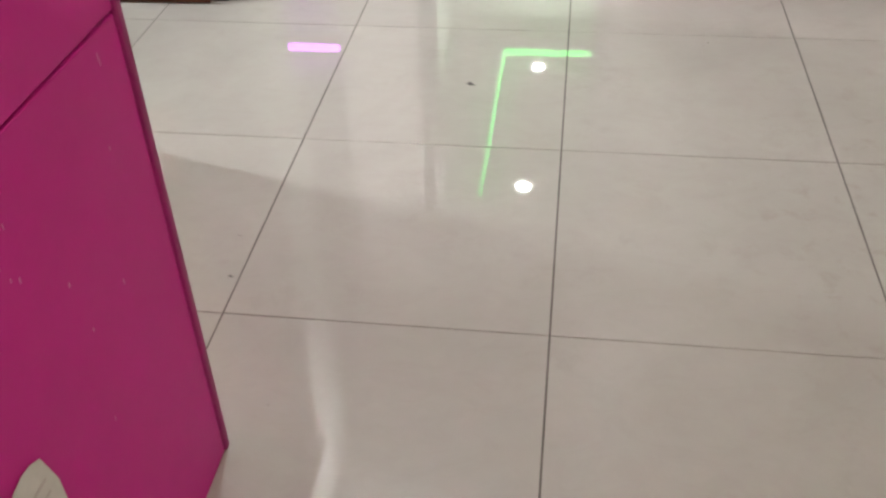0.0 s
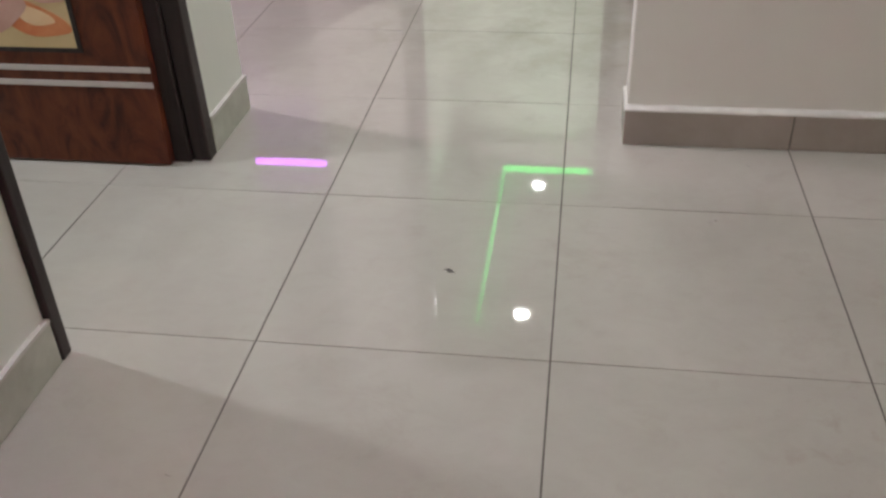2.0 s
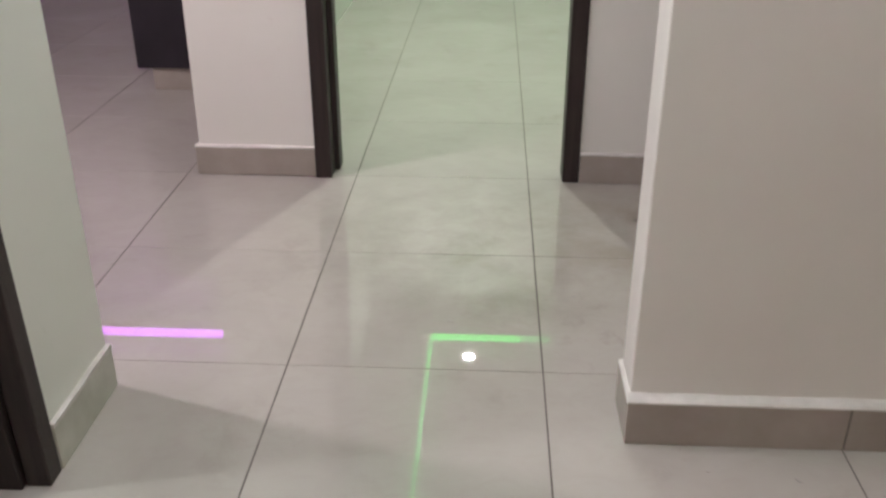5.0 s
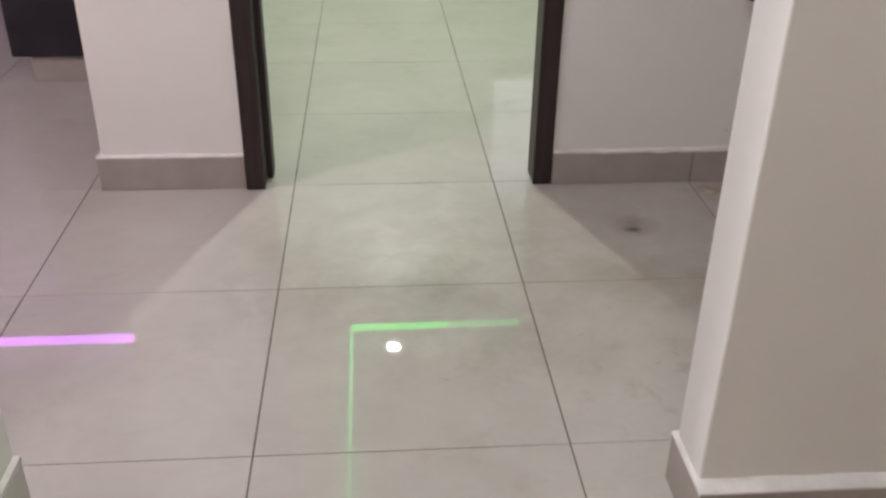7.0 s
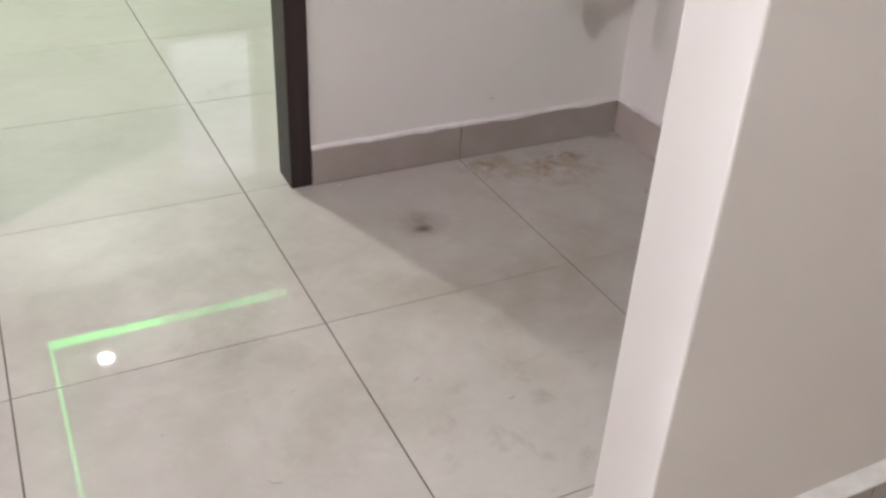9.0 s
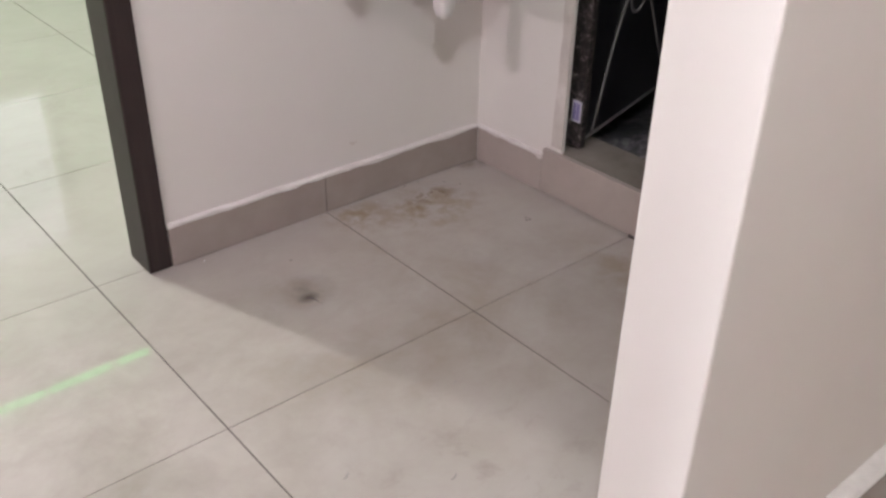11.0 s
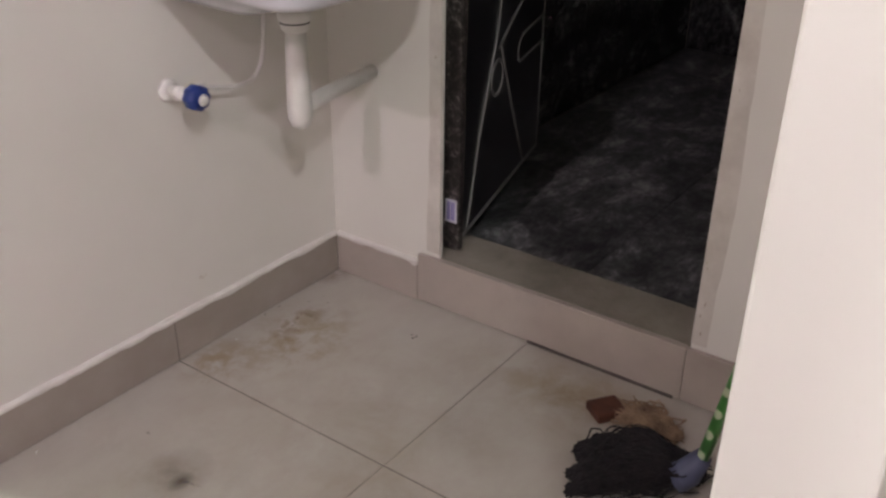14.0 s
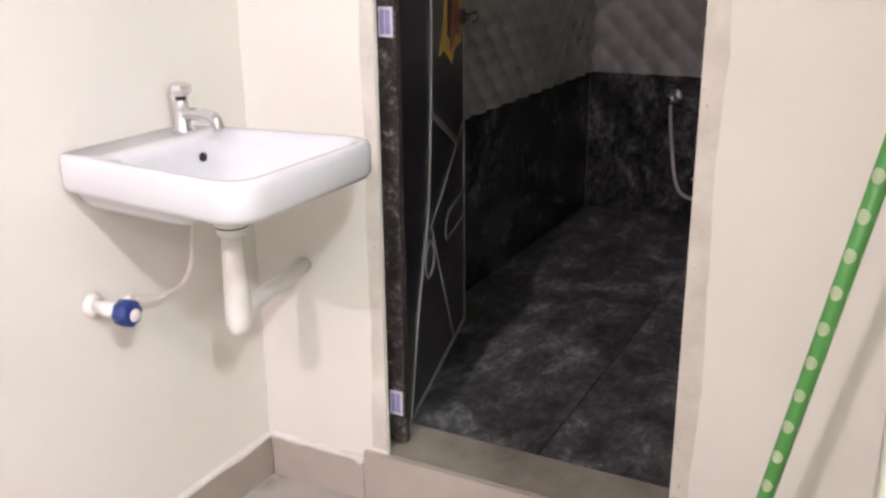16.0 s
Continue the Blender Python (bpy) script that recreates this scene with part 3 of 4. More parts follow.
def basin_bowl():
    def ring(i, z, f=0.065, b=0.012, front=None):
        return [(x, y, z) for x, y in rounded(SX0 + i, SX1 - i, SY0 + (i if front is None else front), SY1, max(f - i * 0.3, 0.02), b)]

    def inner(i, z, r, back):
        return [(x, y, z) for x, y in rounded(SX0 + i, SX1 - i, SY0 + i, SY1 - back, r, r * 0.8)]
    rings = [ring(0.095, 0.764, front=0.22), ring(0.070, 0.770, front=0.18), ring(0.050, 0.784, front=0.13), ring(0.036, 0.803, front=0.08), ring(0.018, 0.808, front=0.03), ring(0.006, 0.812), ring(0.0, 0.822), ring(0.0, ST - 0.010),
             ring(0.003, ST - 0.003), ring(0.008, ST), inner(0.020, ST, 0.05, 0.108), inner(0.026, ST - 0.004, 0.05, 0.115), inner(0.034, ST - 0.018, 0.055, 0.123),
             inner(0.048, ST - 0.055, 0.06, 0.133), inner(0.075, ST - 0.088, 0.06, 0.150), inner(0.130, ST - 0.100, 0.05, 0.180), inner(0.185, ST - 0.104, 0.02, 0.205)]
    return loft(rings)


basin = thing("wash_basin", (1.42, 2.97, 0.75), "white ceramic wall-hung wash basin with rounded corners", "wash basin")
at_base(part("bowl", basin_bowl(), CERAMIC, None, "", True), basin)
at_base(part("overflow_hole", lathe([(0.006, 0.0), (0.0082, -0.002), (0.0082, -0.006), (0.005, -0.007)], (1.442, 2.852, 0.842), "y", 18), DARK_RUBBER, None, "dark overflow hole"), basin)
at_base(part("drain", lathe([(0.022, -0.002), (0.024, 0.002), (0.018, 0.004), (0.016, 0.001)], (1.410, 2.76, ST - 0.104), "z", 20), CHROME, None, "chrome drain ring"), basin)

# tap on the ledge
tap = thing("tap", (1.476, 2.920, ST), "small chrome pillar tap on the wash basin", "tap")
TX, TY = 1.476, 2.920
at_base(part("body", lathe([(0.021, 0.0), (0.021, 0.006), (0.016, 0.010), (0.015, 0.045), (0.017, 0.056), (0.012, 0.062)], (TX, TY, ST)), CHROME, None, "", True), tap)
at_base(part("spout", tube(curve([(TX, TY - 0.006, ST + 0.034), (TX, TY - 0.045, ST + 0.036), (TX, TY - 0.076, ST + 0.030), (TX, TY - 0.086, ST + 0.010)]), 0.012, 16), CHROME, None, "", True), tap)
at_base(part("spindle", lathe([(0.010, 0.058), (0.010, 0.068)], (TX, TY, ST)), DARK_RUBBER), tap)
at_base(part("handle", lathe([(0.014, 0.066), (0.020, 0.069), (0.022, 0.078), (0.020, 0.088), (0.010, 0.093)], (TX, TY, ST), "z", 8), CHROME, None, "faceted chrome knob", False), tap)

# waste trap and its pipe
trap = thing("waste_trap", (1.420, 2.777, 0.75), "white plastic bottle trap under the wash basin", "waste pipe")
collar = at_base(part("collar", lathe([(0.033, 0.756), (0.032, 0.735), (0.028, 0.728), (0.027, 0.716), (0.021, 0.710)], (1.420, 2.777, 0.0)), PVC, None, "ribbed collar", True), trap)
part("gasket", lathe([(0.0288, 0.730), (0.0288, 0.7265)], (1.420, 2.777, 0.0)), DARK_RUBBER, collar)
at_base(part("bottle", lathe([(0.020, 0.712), (0.021, 0.68), (0.024, 0.60), (0.0255, 0.56), (0.024, 0.538), (0.018, 0.522), (0.006, 0.516)], (1.420, 2.777, 0.0)), PVC, None, "", True), trap)
at_base(part("outlet_pipe", tube([(1.43, 2.780, 0.557), (1.50, 2.795, 0.556), (1.733, 2.852, 0.545)], 0.0165, 16), PVC, None, "", True), trap)

# angle valve with blue handle
valve = thing("angle_valve", (1.268, 2.98, 0.593), "white angle valve with a blue round handle", "valve")
at_base(part("flange", lathe([(0.024, 0.0), (0.022, -0.006), (0.013, -0.010)], (1.268, 2.981, 0.593), "y", 24), PVC, None, "", True), valve)
at_base(part("body", lathe([(0.012, -0.006), (0.012, -0.026), (0.015, -0.030), (0.015, -0.054), (0.010, -0.058), (0.010, -0.070)], (1.268, 2.981, 0.593), "y", 20), PVC, None, "", True), valve)
at_base(part("outlet", lathe([(0.008, 0.0), (0.008, 0.03), (0.010, 0.032), (0.010, 0.048)], (1.274, 2.940, 0.593), "x", 16), PVC, None, "", True), valve)


def lobed_knob(c, r, y0, y1):
    bm = bmesh.new()
    rings = []
    for rr, y in ((r * 0.72, y0), (r * 0.97, y0 - 0.004), (r, (y0 + y1) / 2), (r * 0.95, y1 + 0.003), (r * 0.62, y1)):
        rings.append([bm.verts.new((c[0] + rr * (1 + 0.045 * math.cos(8 * a)) * math.cos(a), y, c[1] + rr * (1 + 0.045 * math.cos(8 * a)) * math.sin(a))) for a in (2 * math.pi * k / 48 for k in range(48))])
    for a, b in zip(rings, rings[1:]):
        for k in range(48):
            bm.faces.new((a[k], a[(k + 1) % 48], b[(k + 1) % 48], b[k]))
    bm.faces.new(rings[0][::-1])
    bm.faces.new(rings[-1])
    return bm


knob = at_base(part("handle", lobed_knob((1.266, 0.595), 0.0245, 2.911, 2.880), BLUE, None, "blue lobed handle", True), valve)
part("cap", lathe([(0.012, 0.0), (0.011, -0.003), (0.004, -0.004)], (1.268, 2.8785, 0.593), "y", 18), PVC, knob, "pale end cap", True)
hose = tagged(part("supply_hose", tube(curve([(1.318, 2.940, 0.593), (1.360, 2.942, 0.583), (1.402, 2.945, 0.573), (1.458, 2.948, 0.574), (1.489, 2.948, 0.606), (1.498, 2.945, 0.668), (1.498, 2.93, 0.775)]), 0.005, 10), PVC, None, "", True), "thin white supply hose from valve to basin", "hose")

# ---- bathroom ----
BF = 0.062
structure("bath_floor_bed", boxes((1.866, 4.3, 1.692, 3.04, -0.05, BF - 0.012)), GROUT, "dark bathroom floor bed", "floor")
bath_floor = structure("bath_floor", boxes((1.867, 2.50, 2.402, 3.019, BF - 0.011, BF), bevel=0.001), STONE_FLOOR, "charcoal streaked bathroom floor tiles", "floor")
for x in (1.867, 2.503, 3.103, 3.703):
    for y in (1.803, 2.402):
        if (x, y) != (1.867, 2.402):
            part("floor_tile", boxes((x, {1.867: 2.50, 2.503: 3.10, 3.103: 3.70, 3.703: 4.088}[x], y, {1.803: 2.399, 2.402: 3.019}[y], BF - 0.011, BF), bevel=0.001), STONE_FLOOR, bath_floor)
structure("bath_wall_far", boxes((4.105, 4.3, 1.692, 3.04, 0, CEILING)), GROUT, "bathroom end wall")
BORDER = 0.668
wall_a = structure("bath_dado_far", boxes((4.091, 4.106, 2.402, 3.02, BF, BORDER), bevel=0.001), STONE_WALL, "glossy charcoal dado tiles")
for y0, y1 in ((1.802, 2.40),):
    part("wall_tile", boxes((4.091, 4.106, y0, y1, BF, BORDER), bevel=0.001), STONE_WALL, wall_a)
wall_b = structure("bath_dado_side", boxes((1.907, 2.50, 3.023, 3.042, BF, BORDER), bevel=0.001), STONE_WALL, "glossy charcoal dado tiles")
for x0, x1 in ((2.502, 3.10), (3.102, 3.70), (3.702, 4.089)):
    part("wall_tile", boxes((x0, x1, 3.023, 3.042, BF, BORDER), bevel=0.001), STONE_WALL, wall_b)


def scales(width, height, cell_w, cell_h, deep):
    """Relief of rounded overlapping lens shapes, in staggered rows, as a sheet with depth: (u, v, out)."""
    nu, nv = int(width / cell_w * 10), int(height / cell_h * 10)
    pts = []
    for j in range(nv + 1):
        row = []
        for i in range(nu + 1):
            u, v = width * i / nu, height * j / nv
            best = 0.0
            for r in (math.floor(v / cell_h) - 1, math.floor(v / cell_h), math.floor(v / cell_h) + 1):
                off = 0.5 * (r % 2)
                c = round(u / cell_w - off) + off
                du, dv = (u / cell_w - c) * 1.9, (v / cell_h - r) / 1.05
                best = max(best, 1 - du * du - dv * dv)
            row.append((u, v, deep * math.sqrt(max(best, 0.0))))
        pts.append(row)
    return pts


def relief_wall(name, to_world, width, height):
    bm = bmesh.new()
    grid = [[bm.verts.new(to_world(*p)) for p in row] for row in scales(width, height, 0.124, 0.064, 0.042)]
    for a, b in zip(grid, grid[1:]):
        for k in range(len(a) - 1):
            bm.faces.new((a[k], a[k + 1], b[k + 1], b[k]))
    ob = part(name, bm, WAVE_TILE, None, "", True)
    return tagged(ob, "pale wall tiles with rounded wave relief", "wall", kind="structure")


relief_wall("bath_relief_far", lambda u, v, d: (4.106 - d, 3.04 - u, BORDER + v), 1.2, 0.9)
relief_wall("bath_relief_side", lambda u, v, d: (1.96 + u, 3.04 - d, BORDER + v), 2.14, 0.9)
structure("bath_upper_far", boxes((4.095, 4.104, 1.70, 3.02, BORDER + 0.9, CEILING)), WAVE_TILE, "pale upper bathroom wall")
structure("bath_upper_side", boxes((1.907, 4.09, 3.026, 3.039, BORDER + 0.9, CEILING)), WAVE_TILE, "pale upper bathroom wall")

faucet = thing("health_faucet", (4.091, 2.642, 0.572), "chrome wall tap with a hanging white hose", "hand shower")
at_base(part("flange", lathe([(0.034, 0.0), (0.030, -0.010), (0.016, -0.014)], (4.091, 2.642, 0.582), "x", 20), CHROME, None, "", True), faucet)
at_base(part("body", lathe([(0.015, 0.0), (0.016, -0.055), (0.022, -0.06), (0.022, -0.085), (0.010, -0.09)], (4.088, 2.642, 0.582), "x", 16), CHROME, None, "", True), faucet)
at_base(part("hose", tube(curve([(4.055, 2.650, 0.570), (4.065, 2.652, 0.490), (4.080, 2.636, 0.322), (4.080, 2.615, 0.214), (4.080, 2.580, 0.162), (4.080, 2.525, 0.160), (4.090, 2.495, 0.262), (4.095, 2.480, 0.402)]), 0.0075, 10), PVC, None, "white hose", True), faucet)

# frame post and door leaf
bframe = thing("bathroom_door_frame", (1.83, 2.70, 0.137), "speckled black granite-look bathroom door frame", "door frame")
at_base(part("post", boxes((1.773, 1.795, 2.636, 2.740, 0.138, 2.115), bevel=0.002), SPECKLE), bframe)
at_base(part("head", boxes((1.773, 1.795, 2.036, 2.6355, 2.06, 2.115), bevel=0.002), SPECKLE), bframe)
for z in (0.237, 1.060):
    lab = at_base(part("label", boxes((1.7712, 1.7732, 2.640, 2.672, z - 0.029, z + 0.029), bevel=0.0005), LABEL, None, "small printed maker's label"), bframe)
    part("print_block", boxes((1.7705, 1.7711, 2.645, 2.656, z - 0.023, z + 0.023), (1.7705, 1.7711, 2.658, 2.667, z - 0.023, z + 0.023)), LABEL_INK, lab)

leaf_angle = math.atan2(0.177, 0.655)
bdoor = thing("bathroom_door", (1.797, 2.649, 0.0), "open black bathroom door with thin silver line pattern", "door")
bdoor.rotation_euler = (0, 0, leaf_angle)


def on_leaf(name, bm, mat, label=""):
    ob = part(name, bm, mat, bdoor, label)
    return ob


LW = 0.682
on_leaf("leaf", boxes((0.0, LW, 0.0, 0.032, 0.152, 2.05), bevel=0.002), BLACK_PVC)
on_leaf("edge_trim", boxes((LW, LW + 0.006, -0.002, 0.034, 0.152, 2.05), (0.0, 0.008, -0.002, -0.0004, 0.152, 2.05)), SILVER, "silver edge trim")
on_leaf("bottom_trim", boxes((0.008, LW, -0.003, -0.0004, 0.150, 0.159)), SILVER, "silver bottom trim")


def strip(points, w=0.0045):
    """A thin raised line on the leaf's face through points (u, z)."""
    bm = bmesh.new()
    p = [Vector((u, 0, z)) for u, z in points]
    rings = []
    for i, q in enumerate(p):
        d = (p[min(i + 1, len(p) - 1)] - p[max(i - 1, 0)]).normalized()
        s = Vector((-d.z, 0, d.x)) * w
        rings.append([bm.verts.new(q + o) for o in (s + Vector((0, -0.0005, 0)), s + Vector((0, -0.003, 0)), -s + Vector((0, -0.003, 0)), -s + Vector((0, -0.0005, 0)))])
    for a, b in zip(rings, rings[1:]):
        for k in range(4):
            bm.faces.new((a[k], a[(k + 1) % 4], b[(k + 1) % 4], b[k]))
    return bm


on_leaf("silver_line", strip([(0.052, 0.159), (0.127, 0.363), (0.213, 0.529), (0.242, 0.576), (0.258, 0.62), (0.292, 0.822), (0.309, 1.05), (0.318, 1.95)]), SILVER)
on_leaf("silver_line", strip([(0.258, 0.552), (0.453, 0.628), (LW - 0.004, 0.742)]), SILVER)
on_leaf("silver_line", strip([(0.279, 0.556), (0.40, 0.36), (0.533, 0.159)]), SILVER)
on_leaf("silver_line", strip([(0.299, 0.823), (0.595, 0.698)], 0.009), SILVER)
on_leaf("silver_line", strip([(LW - 0.004, 0.542), (0.47, 0.537), (0.445, 0.522), (0.436, 0.503), (0.440, 0.482), (0.455, 0.470), (LW - 0.004, 0.469)]), SILVER)
on_leaf("silver_ring", strip([(0.258 + 0.046 * math.cos(a), 0.480 + 0.043 * math.sin(a)) for a in (2 * math.pi * k / 32 for k in range(33))]), SILVER)
on_leaf("latch", lathe([(0.022, 0.0), (0.022, -0.012), (0.010, -0.016), (0.010, -0.030), (0.016, -0.034), (0.014, -0.046)], (0.64, 0.0, 1.02), "y", 16), DARK_METAL, "small round latch")


def print_patch(points, y):
    bm = bmesh.new()
    a = [bm.verts.new((u, -0.0004, z)) for u, z in points]
    b = [bm.verts.new((u, y, z)) for u, z in points]
    bm.faces.new(b)
    for k in range(len(a)):
        j = (k + 1) % len(a)
        bm.faces.new((a[k], a[j], b[j], b[k]))
    return bm


on_leaf("printed_motif", print_patch([(0.385, 0.948), (0.44, 0.956), (0.50, 0.93), (0.528, 0.912), (0.56, 0.945), (0.60, 0.95), (0.655, 0.955), (0.66, 1.20), (0.62, 1.45), (0.48, 1.50), (0.42, 1.35), (0.46, 1.10), (0.43, 1.02)], -0.0012), YELLOW_PRINT, "yellow printed motif")
on_leaf("printed_motif", print_patch([(0.50, 0.945), (0.545, 0.962), (0.575, 0.985), (0.62, 0.97), (0.645, 1.02), (0.60, 1.08), (0.61, 1.2), (0.56, 1.15), (0.51, 1.06)], -0.0018), RED_PRINT, "red-orange printed motif")
on_leaf("printed_motif", print_patch([(0.47, 0.99), (0.50, 0.975), (0.52, 1.03), (0.545, 1.10), (0.50, 1.16), (0.475, 1.08)], -0.0024), BROWN, "brown printed motif")

# ---- mop and brush on the floor ----
MB, MT = Vector((1.478, 1.907, 0.042)), Vector((1.341, 1.704, 1.13))
mop = thing("mop", (1.42, 2.0, 0.0), "black string mop with a green polka-dot handle", "mop")
axis = (MT - MB).normalized()
stick = at_base(part("handle", tube([MB, MB + axis * 0.4, MT], 0.0112, 24), GREEN_PLASTIC, None, "green handle with pale dots", True), mop)
at_base(part("ferrule", tube([MB + Vector((-0.02, 0.03, -0.012)), MB + Vector((-0.01, 0.012, 0.004)), MB + axis * 0.05], 0.02, 16, True, [0.030, 0.027, 0.017]), GREY_BLUE, None, "grey-blue ferrule", True), mop)
side = axis.orthogonal().normalized()
up = axis.cross(side)
face = Vector((-1, -0.12, 0.1))
a_face = math.atan2(face.dot(up), face.dot(side))
for k in range(19):
    s = 0.06 + 0.054 * k
    for a0 in (a_face - 0.45, a_face - 0.45 + 2 * math.pi / 3, a_face - 0.45 + 4 * math.pi / 3):
        bm = bmesh.new()
        rings = []
        for f, r in ((0.0, 0.0119), (0.34, 0.01188), (0.67, 0.0118), (1.0, 0.0115)):
            rings.append([bm.verts.new(MB + axis * (s + f * 0.0105 * math.sin(b)) + r * (math.cos(a0 + f * 0.78 * math.cos(b)) * side + math.sin(a0 + f * 0.78 * math.cos(b)) * up)) for b in (2 * math.pi * i / 12 for i in range(12 if f else 1))])
        for i in range(12):
            k2 = (i + 1) % 12
            bm.faces.new((rings[0][0], rings[1][i], rings[1][k2]))
            for p, q in ((1, 2), (2, 3)):
                bm.faces.new((rings[p][i], rings[q][i], rings[q][k2], rings[p][k2]))
        part("dot", bm, DOT_WHITE, stick)


def yarn(seed, n, start, ends, lift, thin):
    """Loose twisted cords from the ferrule spreading over the floor."""
    rng = random.Random(seed)
    bm = bmesh.new()
    for k in range(n):
        f = rng.random()
        e = Vector(ends[0]).lerp(Vector(ends[1]), f) + Vector((rng.gauss(0, 0.004), rng.gauss(0, 0.004), 0)) + 0.010 * Vector((math.sin(f * 11), math.cos(f * 17), 0))
        s = Vector(start) + Vector((rng.gauss(0, 0.016), rng.gauss(0, 0.016), rng.uniform(-0.01, 0.012)))
        m = (s + e) / 2 + Vector((rng.gauss(0, 0.018), rng.gauss(0, 0.018), rng.uniform(0.0, lift)))
        q = (s + 3 * e) / 4 + Vector((rng.gauss(0, 0.011), rng.gauss(0, 0.011), rng.uniform(0.0, lift * 0.8)))
        line = curve([s, m, q, (e.x, e.y, 0.006 + rng.uniform(0, 0.012))], 7)
        u = rng.uniform(0, 6)
        for c, p in enumerate(line[1:], 1):
            p += Vector((math.sin(c * 1.7 + u), math.cos(c * 1.3 + u), math.sin(c * 1.1 + 2 * u))) * 0.0028
        r = rng.uniform(thin * 0.6, thin)
        for p in line:
            p.z = max(p.z, r)
        t = tube(line, r, 5)
        me = bpy.data.meshes.new("cord")
        t.to_mesh(me)
        t.free()
        bm.from_mesh(me)
        bpy.data.meshes.remove(me)
    return bm


at_base(part("mop_head", yarn(3, 1900, (1.490, 1.928, 0.03), ((1.328, 2.072, 0.0), (1.468, 2.128, 0.0)), 0.055, 0.0018), MOP_BLACK, None, "spread black yarn", True), mop)

brush = thing("scrub_brush", (1.60, 2.09, 0.0), "worn brown scrubbing brush with straw bristles", "brush")
bm = boxes((-0.032, 0.034, -0.028, 0.030, 0.002, 0.022), bevel=0.004)
bmesh.ops.rotate(bm, verts=bm.verts, cent=(0, 0, 0), matrix=Matrix.Rotation(radians(-35), 3, "Z"))
bmesh.ops.translate(bm, verts=bm.verts, vec=(1.588, 2.137, 0))
at_base(part("block", bm, BROWN, None, "red-brown block"), brush)
at_base(part("bristles", yarn(8, 320, (1.605, 2.095, 0.012), ((1.565, 2.00, 0.0), (1.605, 1.99, 0.0)), 0.024, 0.0018), STRAW, None, "tangled straw bristles", True), brush)


# ---- marks on the floor and walls ----
def speck_patch(name, label, spots, mat, seed, at, z=0.0006):
    """A stain made of many small irregular flakes."""
    rng = random.Random(seed)
    bm = bmesh.new()
    for cx, cy, sx, sy, count, size in spots:
        for _ in range(count):
            x, y = rng.gauss(cx, sx), rng.gauss(cy, sy)
            r = size * rng.uniform(0.3, 1.0)
            n, w = 9, rng.uniform(0, 6)
            top = [bm.verts.new((x + r * (1 + 0.4 * math.sin(2 * a + w)) * math.cos(a), y + r * 0.6 * (1 + 0.4 * math.cos(3 * a + w)) * math.sin(a), z + 0.0004 * rng.random())) for a in (2 * math.pi * k / n for k in range(n))]
            bm.faces.new(top)
    ob = part(name, bm, mat)
    return tagged(ob, label, "stain", kind="stuff")


speck_patch("floor_smudge", "thin dark hair on the tile", [(0.950 + 0.0008 * k, 2.664 - 0.004 * k, 0.001, 0.001, 3, 0.0036 - 0.0003 * k) for k in range(9)], SOOT, 6, None)
speck_patch("floor_speck", "small dark specks on the tiles", [(0.362, 0.888, 0.003, 0.004, 8, 0.008), (0.97, 1.16, 0.001, 0.001, 2, 0.003), (-0.02, 0.10, 0.006, 0.002, 4, 0.004), (1.50, 2.93, 0.06, 0.02, 6, 0.003), (1.0, 2.83, 0.002, 0.002, 2, 0.004), (1.58, 2.62, 0.01, 0.01, 4, 0.005)], SOOT, 7, None)
speck_patch("floor_crumb", "tiny white crumbs on the tiles", [(1.335, 2.935, 0.002, 0.002, 2, 0.004), (0.84, 2.95, 0.004, 0.002, 3, 0.003)], PUTTY, 9, None)

def floor_scuffs(name, label, marks, mat, seed):
    """Short thin scuffs on the tiles: place (x, y), length, width."""
    rng = random.Random(seed)
    bm = bmesh.new()
    for x, y, long, wide in marks:
        turn, n = rng.uniform(-0.8, 0.8), 12
        rim = []
        for a in (2 * math.pi * k / n for k in range(n)):
            u, v = long / 2 * math.cos(a), wide / 2 * math.sin(a) * rng.uniform(0.3, 1.0)
            v += 0.18 * long * math.cos(a) ** 2 * rng.uniform(0.8, 1.2)
            rim.append(bm.verts.new((x + u * math.cos(turn) - v * math.sin(turn), y + u * math.sin(turn) + v * math.cos(turn), 0.0007)))
        bm.faces.new(rim)
    return tagged(part(name, bm, mat), label, "stain", kind="stuff")


floor_scuffs("floor_scuffs", "small grey scuffs on the tiles", [(0.373, 2.016, 0.03, 0.006), (0.228, 2.201, 0.006, 0.006), (0.327, 2.129, 0.006, 0.004), (0.7, 2.166, 0.022, 0.007), (0.842, 2.047, 0.02, 0.008), (0.471, 2.222, 0.01, 0.006), (1.007, 2.24, 0.014, 0.006), (1.082, 1.444, 0.02, 0.007), (0.91, 1.463, 0.008, 0.005), (0.956, 1.149, 0.012, 0.005), (-0.038, 0.227, 0.014, 0.004), (0.147, -0.21, 0.005, 0.005), (0.957, 1.138, 0.006, 0.006), (0.789, 3.497, 0.012, 0.006)], SCUFF, 21)


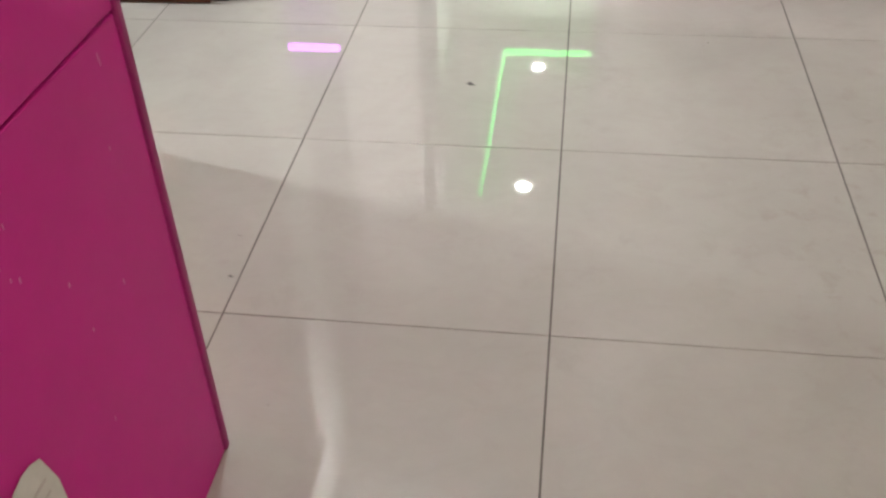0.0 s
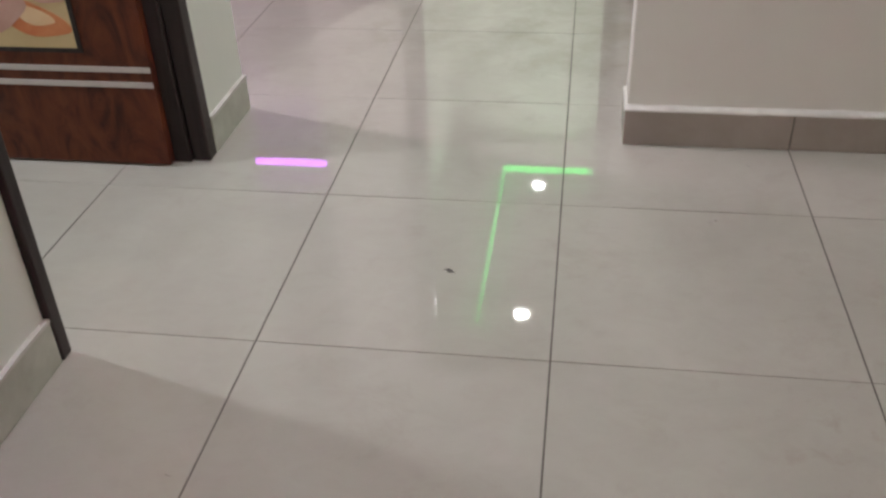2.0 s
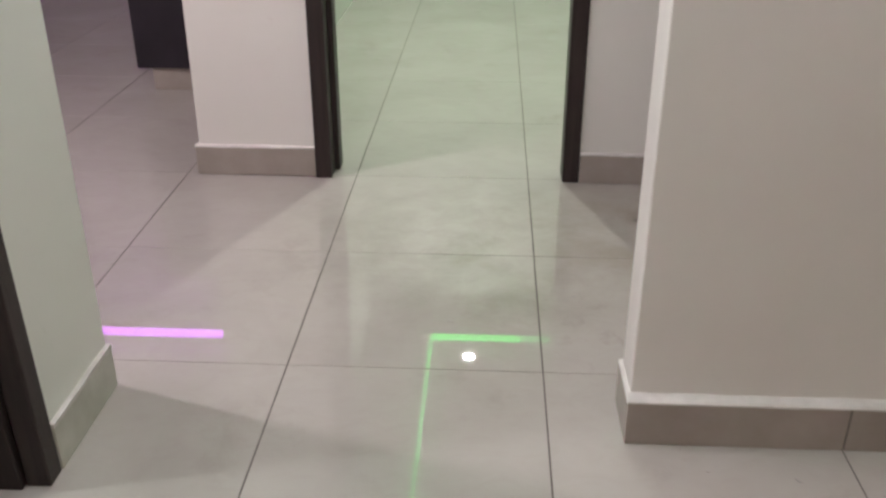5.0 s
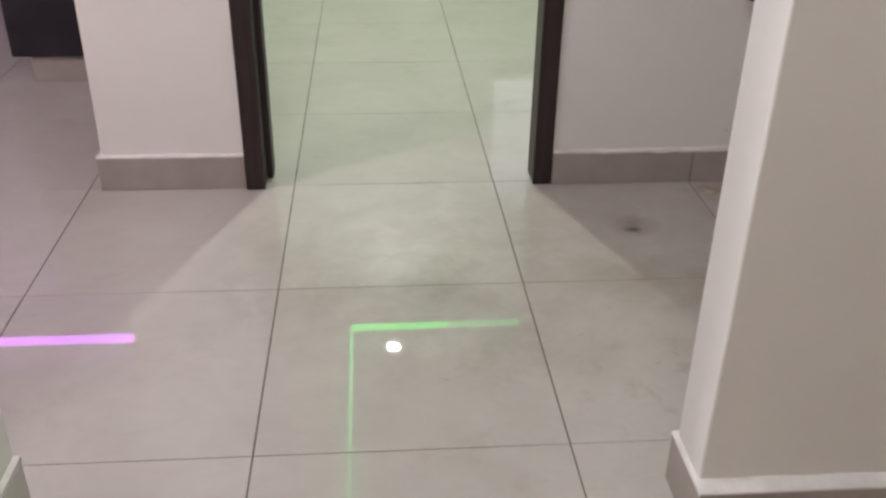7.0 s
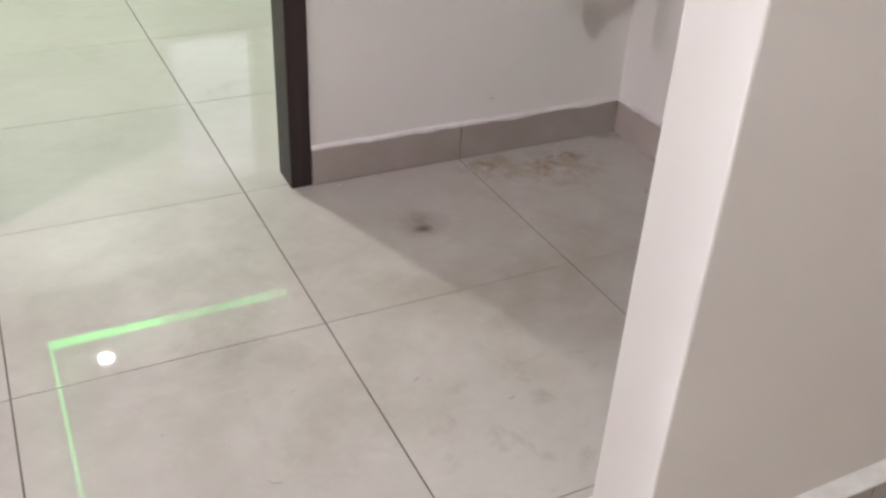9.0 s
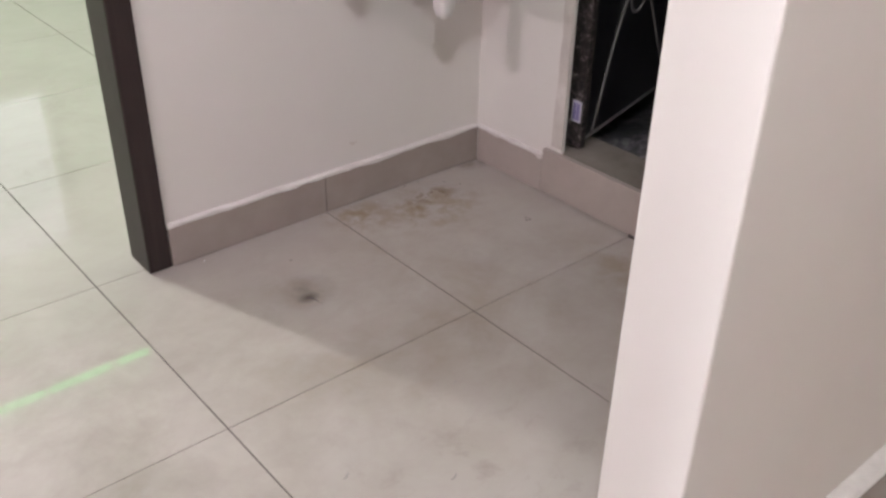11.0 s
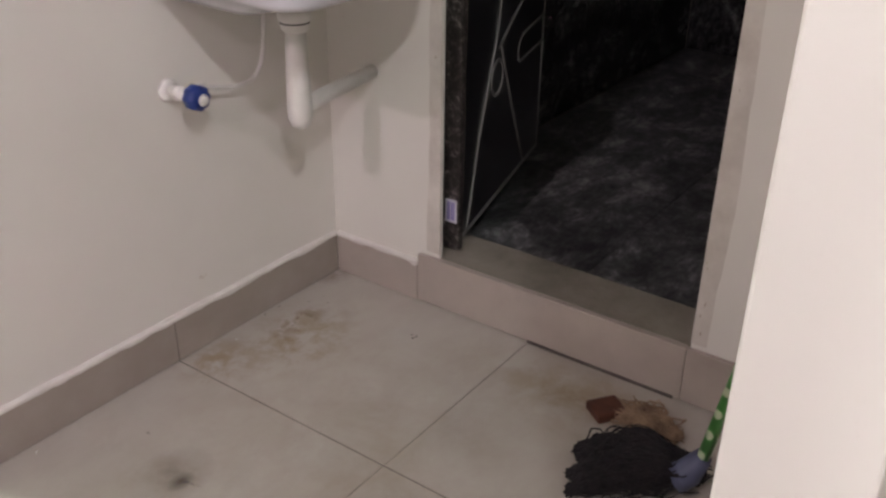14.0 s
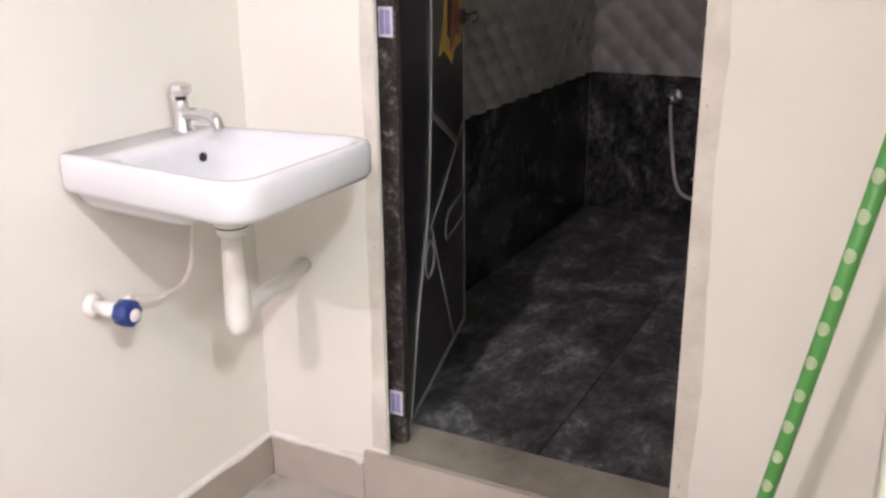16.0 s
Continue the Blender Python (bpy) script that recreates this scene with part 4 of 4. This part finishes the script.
def wall_chips(name, label, spots, mat, seed):
    """Small chips and brown dabs along the plaster edges of the bathroom wall."""
    rng = random.Random(seed)
    bm = bmesh.new()
    for y, z0, z1, count, size in spots:
        for _ in range(count):
            yy, zz, r, w = y + rng.gauss(0, 0.004), rng.uniform(z0, z1), size * rng.uniform(0.4, 1.0), rng.uniform(0, 6)
            bm.faces.new([bm.verts.new((1.7264, yy + r * 0.5 * (1 + 0.4 * math.sin(2 * a + w)) * math.cos(a), zz + r * 1.6 * (1 + 0.4 * math.cos(3 * a + w)) * math.sin(a))) for a in (2 * math.pi * k / 9 for k in range(9))])
    return tagged(part(name, bm, mat), label, "stain", kind="stuff")


def ragged_strip(y_edge, y_far, z0, z1, seed):
    """A patched plaster strip, straight along the opening and ragged on its other side."""
    bm = bmesh.new()
    prev = None
    for k in range(61):
        z = z0 + (z1 - z0) * k / 60
        w = y_far + 0.010 * noise.noise(Vector((z * 3.1, seed, 0))) + 0.004 * noise.noise(Vector((z * 17, seed, 4)))
        d = 1.7275 + 0.0008 * noise.noise(Vector((z * 9, seed, 8)))
        row = [bm.verts.new(c) for c in ((1.7296, y_edge, z), (d, y_edge, z), (d, (y_edge + w) / 2, z), (1.7294, w, z))]
        if prev:
            for a in range(3):
                bm.faces.new((prev[a], prev[a + 1], row[a + 1], row[a]))
        prev = row
    return bm


structure("trim_jamb", ragged_strip(2.0335, 1.996, 0.139, 2.118, 1.0), DIRTY_PLASTER, "patched plaster strip beside the bathroom doorway", "plaster")
structure("trim_jamb", ragged_strip(2.6565, 2.690, 0.139, 2.118, 5.0), DIRTY_PLASTER, "patched plaster strip beside the bathroom doorway", "plaster")
wall_chips("plaster_marks", "brown dabs along the doorway's plaster edge", [(2.022, 0.16, 0.24, 3, 0.005), (2.026, 0.3, 1.1, 6, 0.003), (2.668, 0.35, 1.0, 4, 0.003)], MARK, 11)

def wall_marks(name, label, spots, y, mat, seed):
    """Faint dabs on a wall that faces the walker: places (x, z), count, spread, size."""
    rng = random.Random(seed)
    bm = bmesh.new()
    for x, z, count, spread, size in spots:
        for _ in range(count):
            xx, zz, r, w = rng.gauss(x, spread), rng.gauss(z, spread * 0.4), size * rng.uniform(0.4, 1.0), rng.uniform(0, 6)
            bm.faces.new([bm.verts.new((xx + r * (1 + 0.4 * math.sin(2 * a + w)) * math.cos(a), y, zz + r * 0.8 * (1 + 0.4 * math.cos(3 * a + w)) * math.sin(a))) for a in (2 * math.pi * k / 9 for k in range(9))])
    return tagged(part(name, bm, mat), label, "stain", kind="stuff")


wall_marks("wall_marks", "faint brown dabs low on the wall", [(1.30, 0.165, 3, 0.006, 0.006), (1.42, 0.20, 2, 0.01, 0.003)], 2.9812, WALL_DAB, 12)
wall_marks("wall_scuffs", "faint grey scuffs low on the partition", [(0.925, 0.16, 9, 0.018, 0.004)], 1.5742, WALL_SCUFF, 13)

# ---- floor tiles, each a piece of its own ----
bm = boxes((-0.2982, 0.2982, -0.2990, 0.2990, -0.008, 0.0), bevel=0.0004)
me = bpy.data.meshes.new("tile")
bm.to_mesh(me)
bm.free()
me.materials.append(TILE)
for i in range(-5, 5):
    for j in range(-5, 11):
        x, y = 0.6 * i + 0.3, 0.6 * j + 0.3
        if (i >= 3 and j >= 3) or (j == 10 and i > 2):
            continue
        ob = new("tile", me)
        ob.location = (x, y, 0)
        ob.parent = floor
